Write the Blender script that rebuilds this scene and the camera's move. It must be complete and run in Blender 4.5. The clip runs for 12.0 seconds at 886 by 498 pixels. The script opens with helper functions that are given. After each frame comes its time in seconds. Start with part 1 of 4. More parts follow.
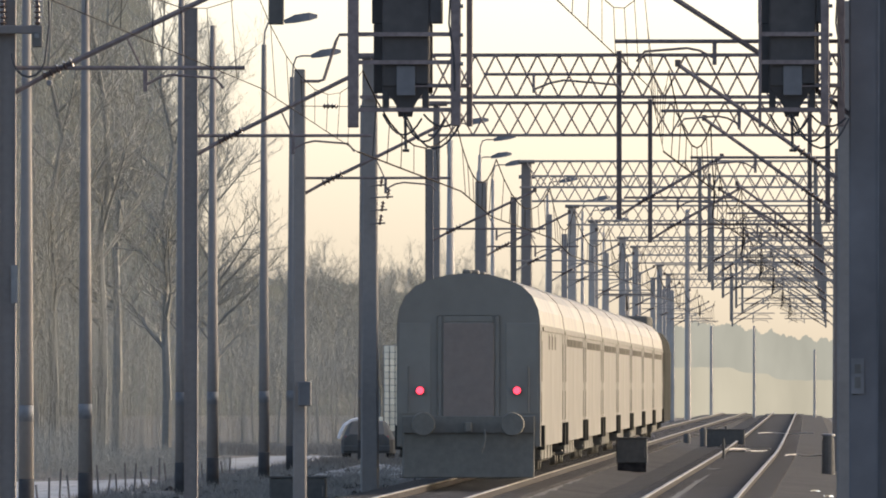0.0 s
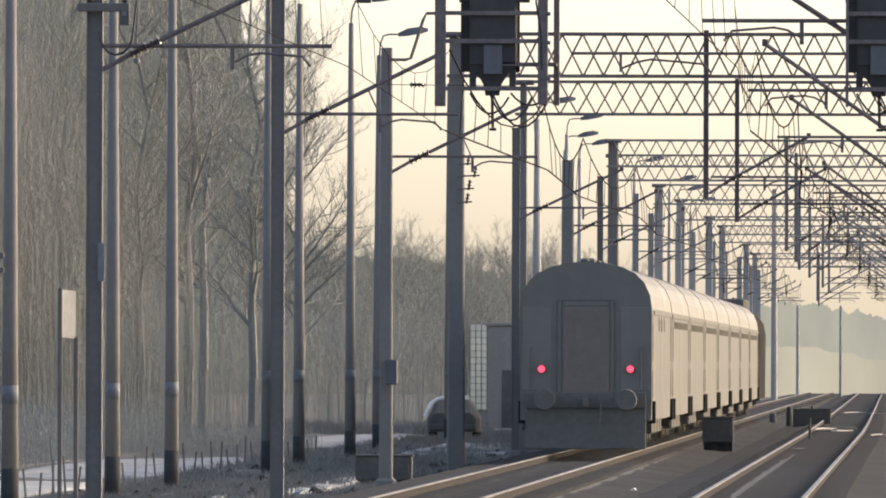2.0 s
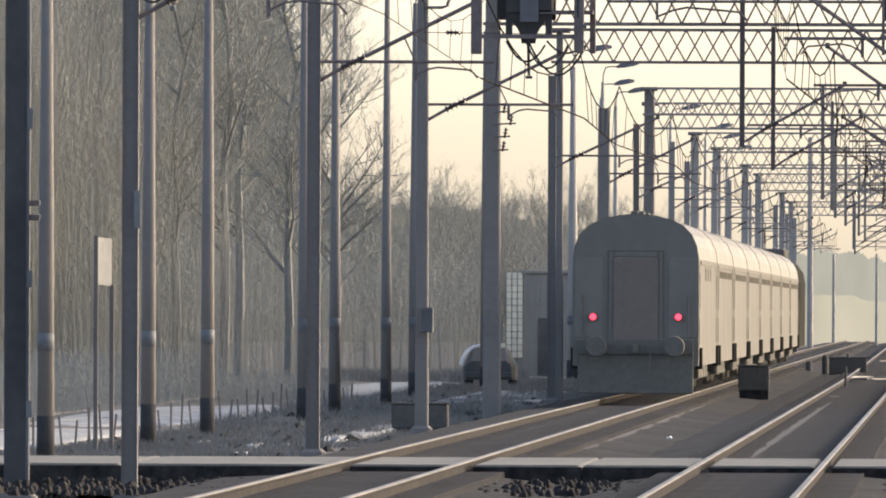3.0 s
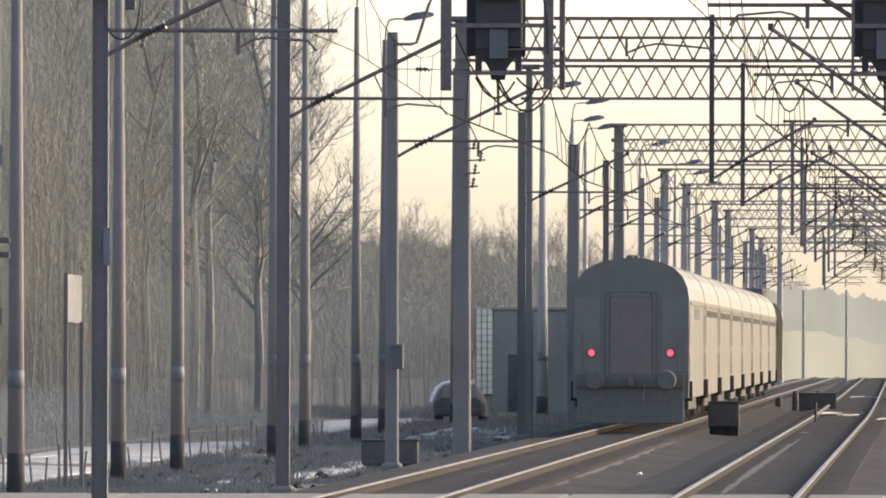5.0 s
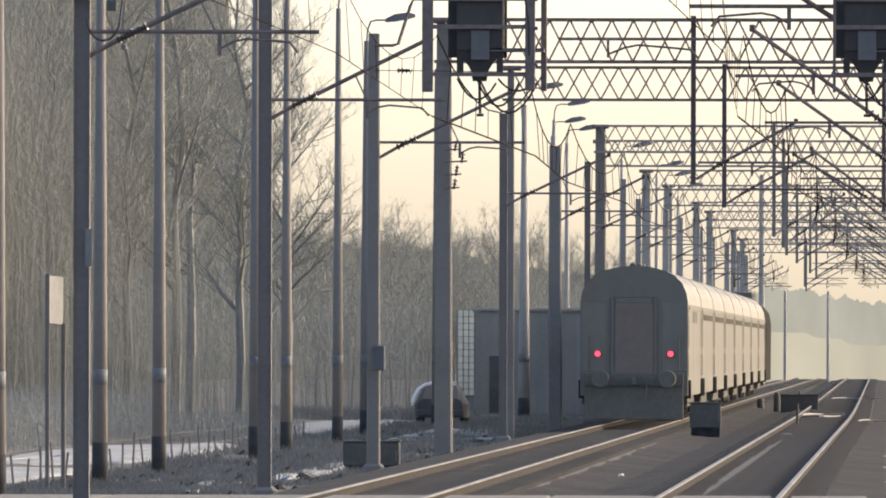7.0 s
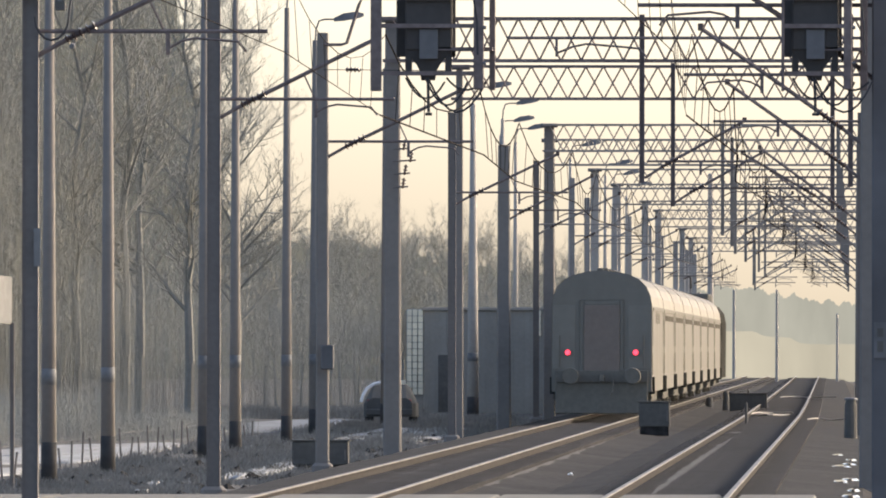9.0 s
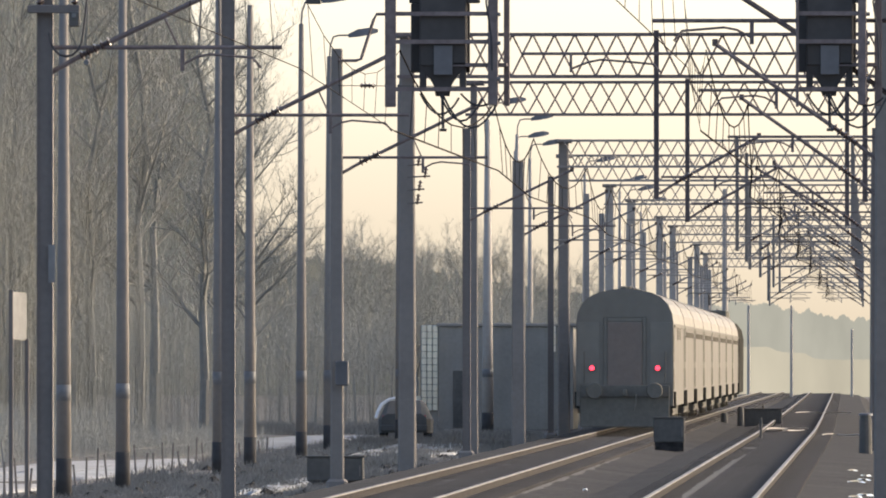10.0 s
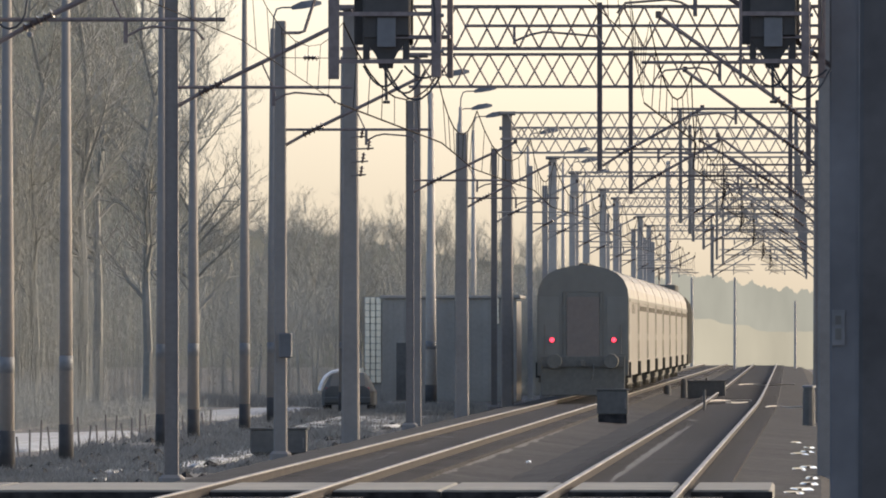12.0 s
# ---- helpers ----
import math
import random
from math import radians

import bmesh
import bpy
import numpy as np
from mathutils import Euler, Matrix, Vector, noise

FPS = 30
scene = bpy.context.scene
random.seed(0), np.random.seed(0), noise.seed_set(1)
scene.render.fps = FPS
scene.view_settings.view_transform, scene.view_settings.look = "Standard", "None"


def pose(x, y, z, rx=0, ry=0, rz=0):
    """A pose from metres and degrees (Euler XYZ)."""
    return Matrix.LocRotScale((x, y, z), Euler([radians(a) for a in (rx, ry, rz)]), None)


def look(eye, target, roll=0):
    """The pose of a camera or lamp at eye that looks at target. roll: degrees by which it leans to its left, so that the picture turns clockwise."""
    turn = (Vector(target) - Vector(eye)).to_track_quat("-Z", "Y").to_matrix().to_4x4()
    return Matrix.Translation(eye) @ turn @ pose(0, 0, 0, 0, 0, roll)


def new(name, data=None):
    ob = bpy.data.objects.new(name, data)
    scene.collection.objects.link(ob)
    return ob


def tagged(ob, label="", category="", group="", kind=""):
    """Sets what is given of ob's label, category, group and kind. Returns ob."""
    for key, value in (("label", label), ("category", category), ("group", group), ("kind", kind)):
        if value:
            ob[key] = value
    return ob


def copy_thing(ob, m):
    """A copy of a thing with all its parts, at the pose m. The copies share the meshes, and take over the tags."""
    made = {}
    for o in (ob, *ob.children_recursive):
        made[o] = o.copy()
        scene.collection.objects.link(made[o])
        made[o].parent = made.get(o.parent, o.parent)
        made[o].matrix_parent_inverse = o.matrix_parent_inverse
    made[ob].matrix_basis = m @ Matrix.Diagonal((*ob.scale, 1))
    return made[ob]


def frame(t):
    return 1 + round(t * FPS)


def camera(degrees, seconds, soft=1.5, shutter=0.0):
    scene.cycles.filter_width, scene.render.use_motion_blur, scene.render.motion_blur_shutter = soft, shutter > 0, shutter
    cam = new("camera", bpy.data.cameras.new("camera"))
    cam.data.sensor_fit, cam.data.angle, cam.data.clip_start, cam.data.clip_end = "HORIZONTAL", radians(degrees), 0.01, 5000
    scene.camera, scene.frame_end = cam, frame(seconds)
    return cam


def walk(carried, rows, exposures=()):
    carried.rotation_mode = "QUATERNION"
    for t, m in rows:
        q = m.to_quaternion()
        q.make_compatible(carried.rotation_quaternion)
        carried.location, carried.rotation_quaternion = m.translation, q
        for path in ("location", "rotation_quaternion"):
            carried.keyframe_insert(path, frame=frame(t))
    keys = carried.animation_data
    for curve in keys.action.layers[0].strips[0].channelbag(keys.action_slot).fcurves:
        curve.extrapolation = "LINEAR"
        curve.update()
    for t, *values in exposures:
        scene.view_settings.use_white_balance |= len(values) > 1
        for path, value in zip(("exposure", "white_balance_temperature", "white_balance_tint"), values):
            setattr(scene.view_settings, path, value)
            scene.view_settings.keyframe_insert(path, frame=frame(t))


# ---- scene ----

import itertools

# The tracks run along +y. Rail tops lie at z = 0, the camera stands at x = 0, y = 0.
EYE = 1.84
cam = camera(3.3271, 12.0, soft=1.9)
# seconds, degrees to the left of the tracks, degrees upwards, lean
AIM = [
    (0.0, 1.4791, 0.5093, -0.00), (0.5, 1.4960, 0.4734, -0.17), (1.0, 1.5718, 0.4428, -0.30), (1.5, 1.6796, 0.4241, -0.25),
    (2.0, 1.8033, 0.4290, -0.15), (2.5, 1.9300, 0.3390, -0.24), (3.0, 1.9382, 0.2328, -0.21), (3.2, 1.9421, 0.2398, -0.20),
    (4.0, 1.9099, 0.3141, -0.16), (4.8, 1.8568, 0.3637, -0.13), (5.0, 1.8252, 0.3705, -0.13), (5.5, 1.7704, 0.3804, -0.15),
    (6.0, 1.7484, 0.3835, -0.18), (6.5, 1.7637, 0.3739, -0.14), (7.0, 1.7561, 0.3755, -0.12), (7.5, 1.6826, 0.3575, -0.12),
    (7.7, 1.6588, 0.3580, -0.12), (8.5, 1.5915, 0.3650, -0.08), (9.3, 1.5616, 0.3841, -0.04), (9.5, 1.5826, 0.3965, -0.04),
    (10.0, 1.6192, 0.4320, 0.01), (10.5, 1.6362, 0.4488, 0.06), (11.0, 1.5614, 0.4156, -0.03), (11.5, 1.4763, 0.3785, -0.05),
    (12.0, 1.4065, 0.3274, 0.02),
]
walk(cam, [(t, pose(0, 0, EYE, 90 + up, lean, left)) for t, left, up, lean in AIM], exposures=[(t, stops - 0.02, 6870, 8) for t, stops in ((0.0, 1.72), (1.0, 1.68), (2.0, 1.68), (3.0, 1.78), (4.0, 1.8), (5.0, 1.82), (6.5, 1.78), (7.5, 1.74), (10.0, 1.72), (12.0, 1.64))])

# ---- light: low winter sun ahead and to the right, through a hazy sky ----
SUN_AZIMUTH, SUN_HEIGHT = 60.0, 20.0
world = bpy.data.worlds.new("sky")
scene.world = world
world.use_nodes = True
wn = world.node_tree.nodes
sky = wn.new("ShaderNodeTexSky")
sky.sky_type, sky.sun_disc = "NISHITA", False
sky.sun_elevation, sky.sun_rotation = radians(SUN_HEIGHT), radians(SUN_AZIMUTH)
sky.air_density, sky.dust_density, sky.ozone_density = 0.5, 2.7, 0.6
wn["Background"].inputs["Strength"].default_value = 0.15
world.node_tree.links.new(sky.outputs["Color"], wn["Background"].inputs["Color"])
sun = new("sun", bpy.data.lights.new("sun", "SUN"))
sun.data.energy, sun.data.angle, sun.data.color = 0.6, radians(3.0), (1.0, 0.88, 0.72)
sun.matrix_world = look((0, 0, 0), (-math.sin(radians(SUN_AZIMUTH)), -math.cos(radians(SUN_AZIMUTH)), -math.tan(radians(SUN_HEIGHT))))


# ---- materials ----
def material(name, colour, rough=0.8, metal=0.0, vary=0.25, grain=8.0, stain=0.6, bump=0.15, tint=None, spec=0.4, each=0.0):
    """Colour broken up at two scales, with fine relief. tint: the colour of the stains. each: how far one piece differs from the next."""
    m = bpy.data.materials.new(name)
    m.use_nodes = True
    n, l = m.node_tree.nodes, m.node_tree.links
    b = n["Principled BSDF"]
    b.inputs["Roughness"].default_value, b.inputs["Metallic"].default_value = rough, metal
    b.inputs["Specular IOR Level"].default_value = spec
    co = n.new("ShaderNodeTexCoord")
    fine, wide = n.new("ShaderNodeTexNoise"), n.new("ShaderNodeTexNoise")
    fine.inputs["Scale"].default_value, fine.inputs["Detail"].default_value = grain, 6
    wide.inputs["Scale"].default_value, wide.inputs["Detail"].default_value = stain, 4
    for tex in (fine, wide):
        l.new(co.outputs["Object"], tex.inputs["Vector"])
    dark = tint or tuple(c * 0.6 for c in colour)
    ramp = n.new("ShaderNodeValToRGB")
    ramp.color_ramp.elements[0].position, ramp.color_ramp.elements[1].position = 0.35, 0.65
    ramp.color_ramp.elements[0].color, ramp.color_ramp.elements[1].color = (*dark, 1), (*colour, 1)
    l.new(wide.outputs["Fac"], ramp.inputs["Fac"])
    hsv, mr = n.new("ShaderNodeHueSaturation"), n.new("ShaderNodeMapRange")
    mr.inputs["From Min"].default_value, mr.inputs["From Max"].default_value = 0.3, 0.7
    mr.inputs["To Min"].default_value, mr.inputs["To Max"].default_value = 1 - vary, 1 + vary
    l.new(fine.outputs["Fac"], mr.inputs["Value"])
    value = mr.outputs["Result"]
    if each:
        info, more, times = n.new("ShaderNodeObjectInfo"), n.new("ShaderNodeMapRange"), n.new("ShaderNodeMath")
        more.inputs["To Min"].default_value, more.inputs["To Max"].default_value = 1 - each, 1 + each
        times.operation = "MULTIPLY"
        l.new(info.outputs["Random"], more.inputs["Value"])
        l.new(more.outputs["Result"], times.inputs[0])
        l.new(value, times.inputs[1])
        value = times.outputs[0]
    l.new(value, hsv.inputs["Value"])
    l.new(ramp.outputs["Color"], hsv.inputs["Color"])
    l.new(hsv.outputs["Color"], b.inputs["Base Color"])
    if bump:
        bn = n.new("ShaderNodeBump")
        bn.inputs["Strength"].default_value, bn.inputs["Distance"].default_value = bump, 0.02
        l.new(fine.outputs["Fac"], bn.inputs["Height"])
        l.new(bn.outputs["Normal"], b.inputs["Normal"])
    return m


def glow(name, colour, strength):
    m = bpy.data.materials.new(name)
    m.use_nodes = True
    b = m.node_tree.nodes["Principled BSDF"]
    b.inputs["Base Color"].default_value = (*colour, 1)
    b.inputs["Emission Color"].default_value = (*colour, 1)
    b.inputs["Emission Strength"].default_value = strength
    return m


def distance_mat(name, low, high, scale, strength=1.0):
    """Hazy distance; its emission colour stands in for light scattered in haze."""
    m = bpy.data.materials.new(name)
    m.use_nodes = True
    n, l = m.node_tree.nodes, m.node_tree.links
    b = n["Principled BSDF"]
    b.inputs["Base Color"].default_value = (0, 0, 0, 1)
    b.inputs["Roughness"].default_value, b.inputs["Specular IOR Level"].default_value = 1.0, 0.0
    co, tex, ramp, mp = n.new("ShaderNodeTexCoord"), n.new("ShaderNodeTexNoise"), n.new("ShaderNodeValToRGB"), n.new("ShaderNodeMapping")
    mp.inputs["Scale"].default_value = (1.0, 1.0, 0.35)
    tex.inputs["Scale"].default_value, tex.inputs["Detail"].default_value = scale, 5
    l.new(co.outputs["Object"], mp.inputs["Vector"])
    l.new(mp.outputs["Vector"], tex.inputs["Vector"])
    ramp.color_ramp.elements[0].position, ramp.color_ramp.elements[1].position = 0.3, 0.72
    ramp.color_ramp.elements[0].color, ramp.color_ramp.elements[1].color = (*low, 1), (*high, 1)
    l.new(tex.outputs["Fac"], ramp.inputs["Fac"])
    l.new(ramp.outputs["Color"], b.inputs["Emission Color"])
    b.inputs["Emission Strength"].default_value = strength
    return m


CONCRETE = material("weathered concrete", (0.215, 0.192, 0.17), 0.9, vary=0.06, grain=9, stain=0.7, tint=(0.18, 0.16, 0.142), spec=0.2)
# Concrete in a lighter base colour, so that far masts look hazed.
PALECONC = material("concrete paled for haze", (0.37, 0.335, 0.295), 0.9, vary=0.06, grain=9, stain=0.7, tint=(0.31, 0.28, 0.247), spec=0.2)
BAND = material("dirty white band paint", (0.2, 0.195, 0.19), 0.7, vary=0.15, spec=0.2)
SIGNWHITE = material("weathered white sign paint", (0.23, 0.225, 0.215), 0.7, vary=0.1, spec=0.2)
DARKSTEEL = material("blackish gantry paint", (0.1, 0.094, 0.092), 0.85, vary=0.1, grain=6, spec=0.15)
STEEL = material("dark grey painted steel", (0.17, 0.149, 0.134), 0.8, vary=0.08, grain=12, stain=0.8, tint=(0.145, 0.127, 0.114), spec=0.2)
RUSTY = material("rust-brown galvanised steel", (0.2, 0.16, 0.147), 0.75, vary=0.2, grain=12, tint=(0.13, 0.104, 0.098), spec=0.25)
# Steel lightened in its base colour to imitate haze on distant gantries and masts.
PALESTEEL = material("steel paled for haze", (0.31, 0.278, 0.25), 0.8, vary=0.12, grain=12, tint=(0.25, 0.224, 0.202), spec=0.2)
BLACK = material("black signal paint", (0.088, 0.08, 0.074), 0.8, vary=0.1, spec=0.12)
CABLE = material("black rubber cable", (0.04, 0.04, 0.045), 0.6, vary=0.1, bump=0)
PLATE = material("grey enamel plate", (0.15, 0.145, 0.145), 0.5, vary=0.12)
INSUL = material("brown glazed porcelain", (0.1, 0.07, 0.06), 0.25, vary=0.1)
WIRE = material("tarnished copper wire", (0.035, 0.031, 0.03), 0.95, vary=0.1, bump=0, spec=0.0)
LAMPGREY = material("grey lamp housing", (0.2, 0.19, 0.185), 0.5, vary=0.1)
BALLAST = material("dirty ballast", (0.039, 0.035, 0.032), 0.95, vary=0.5, grain=7, stain=0.25, bump=0.8, tint=(0.026, 0.0235, 0.022), spec=0.1)
SOIL = material("winter soil and dead grass", (0.14, 0.127, 0.113), 0.95, vary=0.35, grain=3, stain=0.3, bump=0.6, tint=(0.09, 0.082, 0.075), spec=0.1)
SNOW = material("old dirty snow", (0.34, 0.335, 0.32), 0.85, vary=0.15, grain=3, stain=0.5, tint=(0.24, 0.236, 0.226), spec=0.15)
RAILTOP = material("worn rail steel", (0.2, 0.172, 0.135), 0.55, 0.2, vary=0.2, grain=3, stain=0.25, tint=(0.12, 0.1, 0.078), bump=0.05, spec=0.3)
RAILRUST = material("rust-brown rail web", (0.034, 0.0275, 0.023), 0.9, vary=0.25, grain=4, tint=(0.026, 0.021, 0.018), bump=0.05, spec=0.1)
TIMBER = material("tarred sleeper", (0.055, 0.046, 0.04), 0.9, vary=0.3, each=0.2)
PANEL = material("worn crossing concrete", (0.15, 0.138, 0.11), 0.85, vary=0.2, grain=4, stain=0.6, tint=(0.11, 0.101, 0.085), each=0.12)
ENDPAINT = material("grimy dark grey coach paint", (0.188, 0.175, 0.148), 0.85, vary=0.05, grain=3, stain=0.8, tint=(0.172, 0.16, 0.135), spec=0.1)
DOORPAINT = material("faded red-brown door paint", (0.202, 0.163, 0.136), 0.85, vary=0.06, stain=1.5, tint=(0.187, 0.156, 0.132), spec=0.1)
SIDEPAINT = material("cream-grey coach paint", (0.118, 0.105, 0.083), 0.7, vary=0.16, grain=1.2, stain=0.35, tint=(0.09, 0.08, 0.063), spec=0.2)
ROOFPAINT = material("sooty tan roof paint", (0.165, 0.14, 0.104), 0.6, vary=0.2, grain=1.6, stain=0.5, tint=(0.115, 0.1, 0.08), spec=0.3)
# Underframe colour lifted close to ENDPAINT, to level its details as haze does.
UNDER = material("underframe grey lifted for haze", (0.158, 0.147, 0.125), 0.95, vary=0.1, tint=(0.142, 0.132, 0.112), spec=0.02)
GLASS = material("dusty dark coach glass", (0.1, 0.092, 0.078), 0.9, vary=0.05, bump=0, spec=0.0)
REDLAMP = glow("red tail lamp", (1.0, 0.05, 0.09), 0.9)
LOCOPAINT = material("dark green-black locomotive paint", (0.05, 0.048, 0.043), 0.95, vary=0.12, grain=3, spec=0.0)
CORNERPAINT = material("lighter grey corner paint", (0.2, 0.187, 0.158), 0.85, vary=0.05, grain=3, stain=0.8, tint=(0.185, 0.173, 0.146), spec=0.1)
LENS = material("red lamp rim", (0.25, 0.03, 0.04), 0.3, bump=0)
# Bark and twigs carry the grey of haze in their base colours.
BARK = material("grey winter bark", (0.235, 0.226, 0.2), 0.95, vary=0.1, grain=6, tint=(0.2, 0.192, 0.17), spec=0.1)
TWIG = material("haze-paled bare twigs", (0.31, 0.3, 0.262), 0.95, vary=0.06, bump=0, spec=0.0, tint=(0.28, 0.271, 0.236))
SHED = material("grey weathered boards", (0.31, 0.282, 0.242), 0.9, vary=0.06, spec=0.1, tint=(0.265, 0.241, 0.207), each=0.06)
CREAM = material("cream block in sunlit tone", (0.88, 0.79, 0.6), 0.45, vary=0.05, tint=(0.8, 0.7, 0.52), each=0.08)
CARPAINT = material("dark grey car paint", (0.13, 0.128, 0.12), 0.9, vary=0.05, bump=0, spec=0.1)
TYRE = material("black tyre rubber", (0.03, 0.03, 0.03), 0.9, bump=0)
TAR = material("flaking bitumen coat", (0.075, 0.071, 0.069), 0.95, vary=0.15, grain=5, spec=0.05)
POSTGREY = material("dull grey post paint", (0.15, 0.146, 0.15), 0.85, vary=0.06, grain=4, spec=0.15)
DARKBOX = material("dark grey cabinet paint", (0.135, 0.126, 0.113), 0.85, vary=0.12, spec=0.15)


# ---- mesh building ----
class Mesh:
    """Collects boxes, bars and turned shapes for one mesh."""

    def __init__(self):
        self.v, self.f = [], []

    def add(self, verts, faces):
        k = len(self.v)
        self.v += [tuple(p) for p in verts]
        self.f += [tuple(k + i for i in face) for face in faces]
        return self

    def box(self, x0, x1, y0, y1, z0, z1, chamfer=0.0):
        if not chamfer:
            p = [(x, y, z) for z in (z0, z1) for y in (y0, y1) for x in (x0, x1)]
            return self.add(p, [(0, 2, 3, 1), (4, 5, 7, 6), (0, 1, 5, 4), (2, 6, 7, 3), (0, 4, 6, 2), (1, 3, 7, 5)])
        c = chamfer
        ring = [(x0 + c, y0), (x1 - c, y0), (x1, y0 + c), (x1, y1 - c), (x1 - c, y1), (x0 + c, y1), (x0, y1 - c), (x0, y0 + c)]
        mx, my = (x0 + x1) / 2, (y0 + y1) / 2
        kx, ky = 1 - 2 * c / (x1 - x0), 1 - 2 * c / (y1 - y0)
        inner = [(mx + (x - mx) * kx, my + (y - my) * ky) for x, y in ring]
        return self.loft([[(x, y, z0) for x, y in inner], [(x, y, z0 + c) for x, y in ring], [(x, y, z1 - c) for x, y in ring], [(x, y, z1) for x, y in inner]])

    def loft(self, rings, caps=True):
        n = len(rings[0])
        faces = [(k * n + i, k * n + (i + 1) % n, (k + 1) * n + (i + 1) % n, (k + 1) * n + i) for k in range(len(rings) - 1) for i in range(n)]
        if caps:
            faces += [tuple(reversed(range(n))), tuple((len(rings) - 1) * n + i for i in range(n))]
        return self.add([p for r in rings for p in r], faces)

    def bar(self, a, b, r0, r1=None, sides=6, caps=True):
        """A round bar from a to b."""
        a, b = Vector(a), Vector(b)
        r1 = r0 if r1 is None else r1
        q = (b - a).to_track_quat("Z", "Y")
        rings = []
        for p, r in ((a, r0), (b, r1)):
            rings.append([p + q @ Vector((r * math.cos(6.28319 * i / sides), r * math.sin(6.28319 * i / sides), 0)) for i in range(sides)])
        return self.loft(rings, caps)

    def blade(self, a, b, w0, w1, turn):
        """A flat tapering twig from a to b. turn: the way its width points, in radians."""
        u = Vector((math.cos(turn), math.sin(turn), 0))
        return self.add([a - u * w0, a + u * w0, b + u * w1, b - u * w1], [(0, 1, 2, 3)])

    def path(self, points, r, sides=5):
        """One bent rod through the points."""
        pts = [Vector(p) for p in points]
        rings = []
        for i, p in enumerate(pts):
            d = (pts[min(i + 1, len(pts) - 1)] - pts[max(i - 1, 0)]).normalized()
            u = d.cross(Vector((0.31, 0.87, 0.38))).normalized()
            w = d.cross(u)
            rings.append([p + r * (u * math.cos(6.28319 * k / sides) + w * math.sin(6.28319 * k / sides)) for k in range(sides)])
        return self.loft(rings)

    def turned(self, a, b, profile, sides=10):
        """Rings of given (share of the way, radius) along the line from a to b."""
        a, b = Vector(a), Vector(b)
        q = (b - a).to_track_quat("Z", "Y")
        return self.loft([[a.lerp(b, k) + q @ Vector((r * math.cos(6.28319 * i / sides), r * math.sin(6.28319 * i / sides), 0)) for i in range(sides)] for k, r in profile])

    def data(self, name, mat, smooth=False):
        me = bpy.data.meshes.new(name)
        me.from_pydata(self.v, [], self.f)
        me.materials.append(mat)
        if smooth:
            me.polygons.foreach_set("use_smooth", [True] * len(me.polygons))
        me.update()
        return me


def thing(name, label, category, group="", kind="", at=(0, 0, 0)):
    ob = new(name)
    ob.empty_display_size = 0.2
    ob.location = at
    return tagged(ob, label, category, group, kind)


def part(name, mesh, mat, parent, label="", at=(0, 0, 0), smooth=False):
    ob = new(name, mesh.data(name, mat, smooth) if isinstance(mesh, Mesh) else mesh)
    ob.parent = parent
    ob.location = at
    return tagged(ob, label)


def insulator(a, b, r=0.07, sheds=5):
    prof = [(0, r * 0.35)]
    for i in range(sheds):
        k = (i + 0.2) / sheds
        prof += [(k, r * 0.4), (k + 0.25 / sheds, r), (k + 0.5 / sheds, r * 0.45)]
    return Mesh().turned(a, b, prof + [(1, r * 0.35)], 8)


# ---- ground and tracks ----
NEAR, FAR = -60.0, 1020.0
TRACK_X = (-6.78, -2.40)
WIRE_X = (-7.0, -2.40)


def bend(y):
    """How far the right-hand track eases to the left, far out."""
    d = max(0.0, y - 400.0)
    return -0.0019 * d * d / (d + 60.0)



def ground_z(x, y):
    if not -60 <= x <= 40:
        return -0.5
    if -11 < x < 1.5:
        return -0.55
    return -0.5 + 0.07 * noise.noise((x * 0.16, y * 0.03, 2.0)) + 0.03 * noise.noise((x * 0.3, y * 0.06, 8.0))


def ground():
    xs = [-2500, -900, -300, -120] + [-60 + 2.5 * i for i in range(41)] + [80, 300, 900, 2500]
    ys = [-600, -150] + [-60 + 12 * i for i in range(100)] + [1400, 2200, 4200]
    v, f = [], []
    for y in ys:
        for x in xs:
            v.append((x, y, ground_z(x, y)))
    w = len(xs)
    f = [(j * w + i, j * w + i + 1, (j + 1) * w + i + 1, (j + 1) * w + i) for j in range(len(ys) - 1) for i in range(w - 1)]
    ob = new("ground", Mesh().add(v, f).data("ground", SOIL, True))
    tagged(ob, "dark winter soil with dead grass beside the tracks", "ground", kind="structure")
    bed = Mesh()
    rows = []
    for j in range(271):
        y = NEAR + 4 * j
        w1, w2 = 0.06 * noise.noise((y * 0.3, 1, 0)), 0.06 * noise.noise((y * 0.3, 5, 0))
        rows.append([(q + bend(y) * (q > -5), y, z) for q, y, z in ((-9.9 + w1 * 3, y, -0.6), (-9.0 + w1, y, -0.2 + w2 * 0.3), (-7.5, y, -0.125), (-6.78, y, -0.14 + w2 * 0.2), (-6.05, y, -0.125), (-5.4, y, -0.21 + w1 * 0.3), (-4.6, y, -0.3 + w2), (-4.0, y, -0.21 + w1 * 0.3),
                     (-3.1, y, -0.125), (-2.4, y, -0.14 + w1 * 0.2), (-1.7, y, -0.125), (-0.7, y, -0.2 + w2 * 0.3), (0.05, y, -0.25), (0.8 + w2 * 3, y, -0.65))])
    n = len(rows[0])
    bed.add([p for r in rows for p in r], [(j * n + i, j * n + i + 1, (j + 1) * n + i + 1, (j + 1) * n + i) for j in range(len(rows) - 1) for i in range(n - 1)])
    tagged(new("ballast_bed", bed.data("ballast_bed", BALLAST)), "brown dirty ballast under both tracks", "ballast", kind="structure")


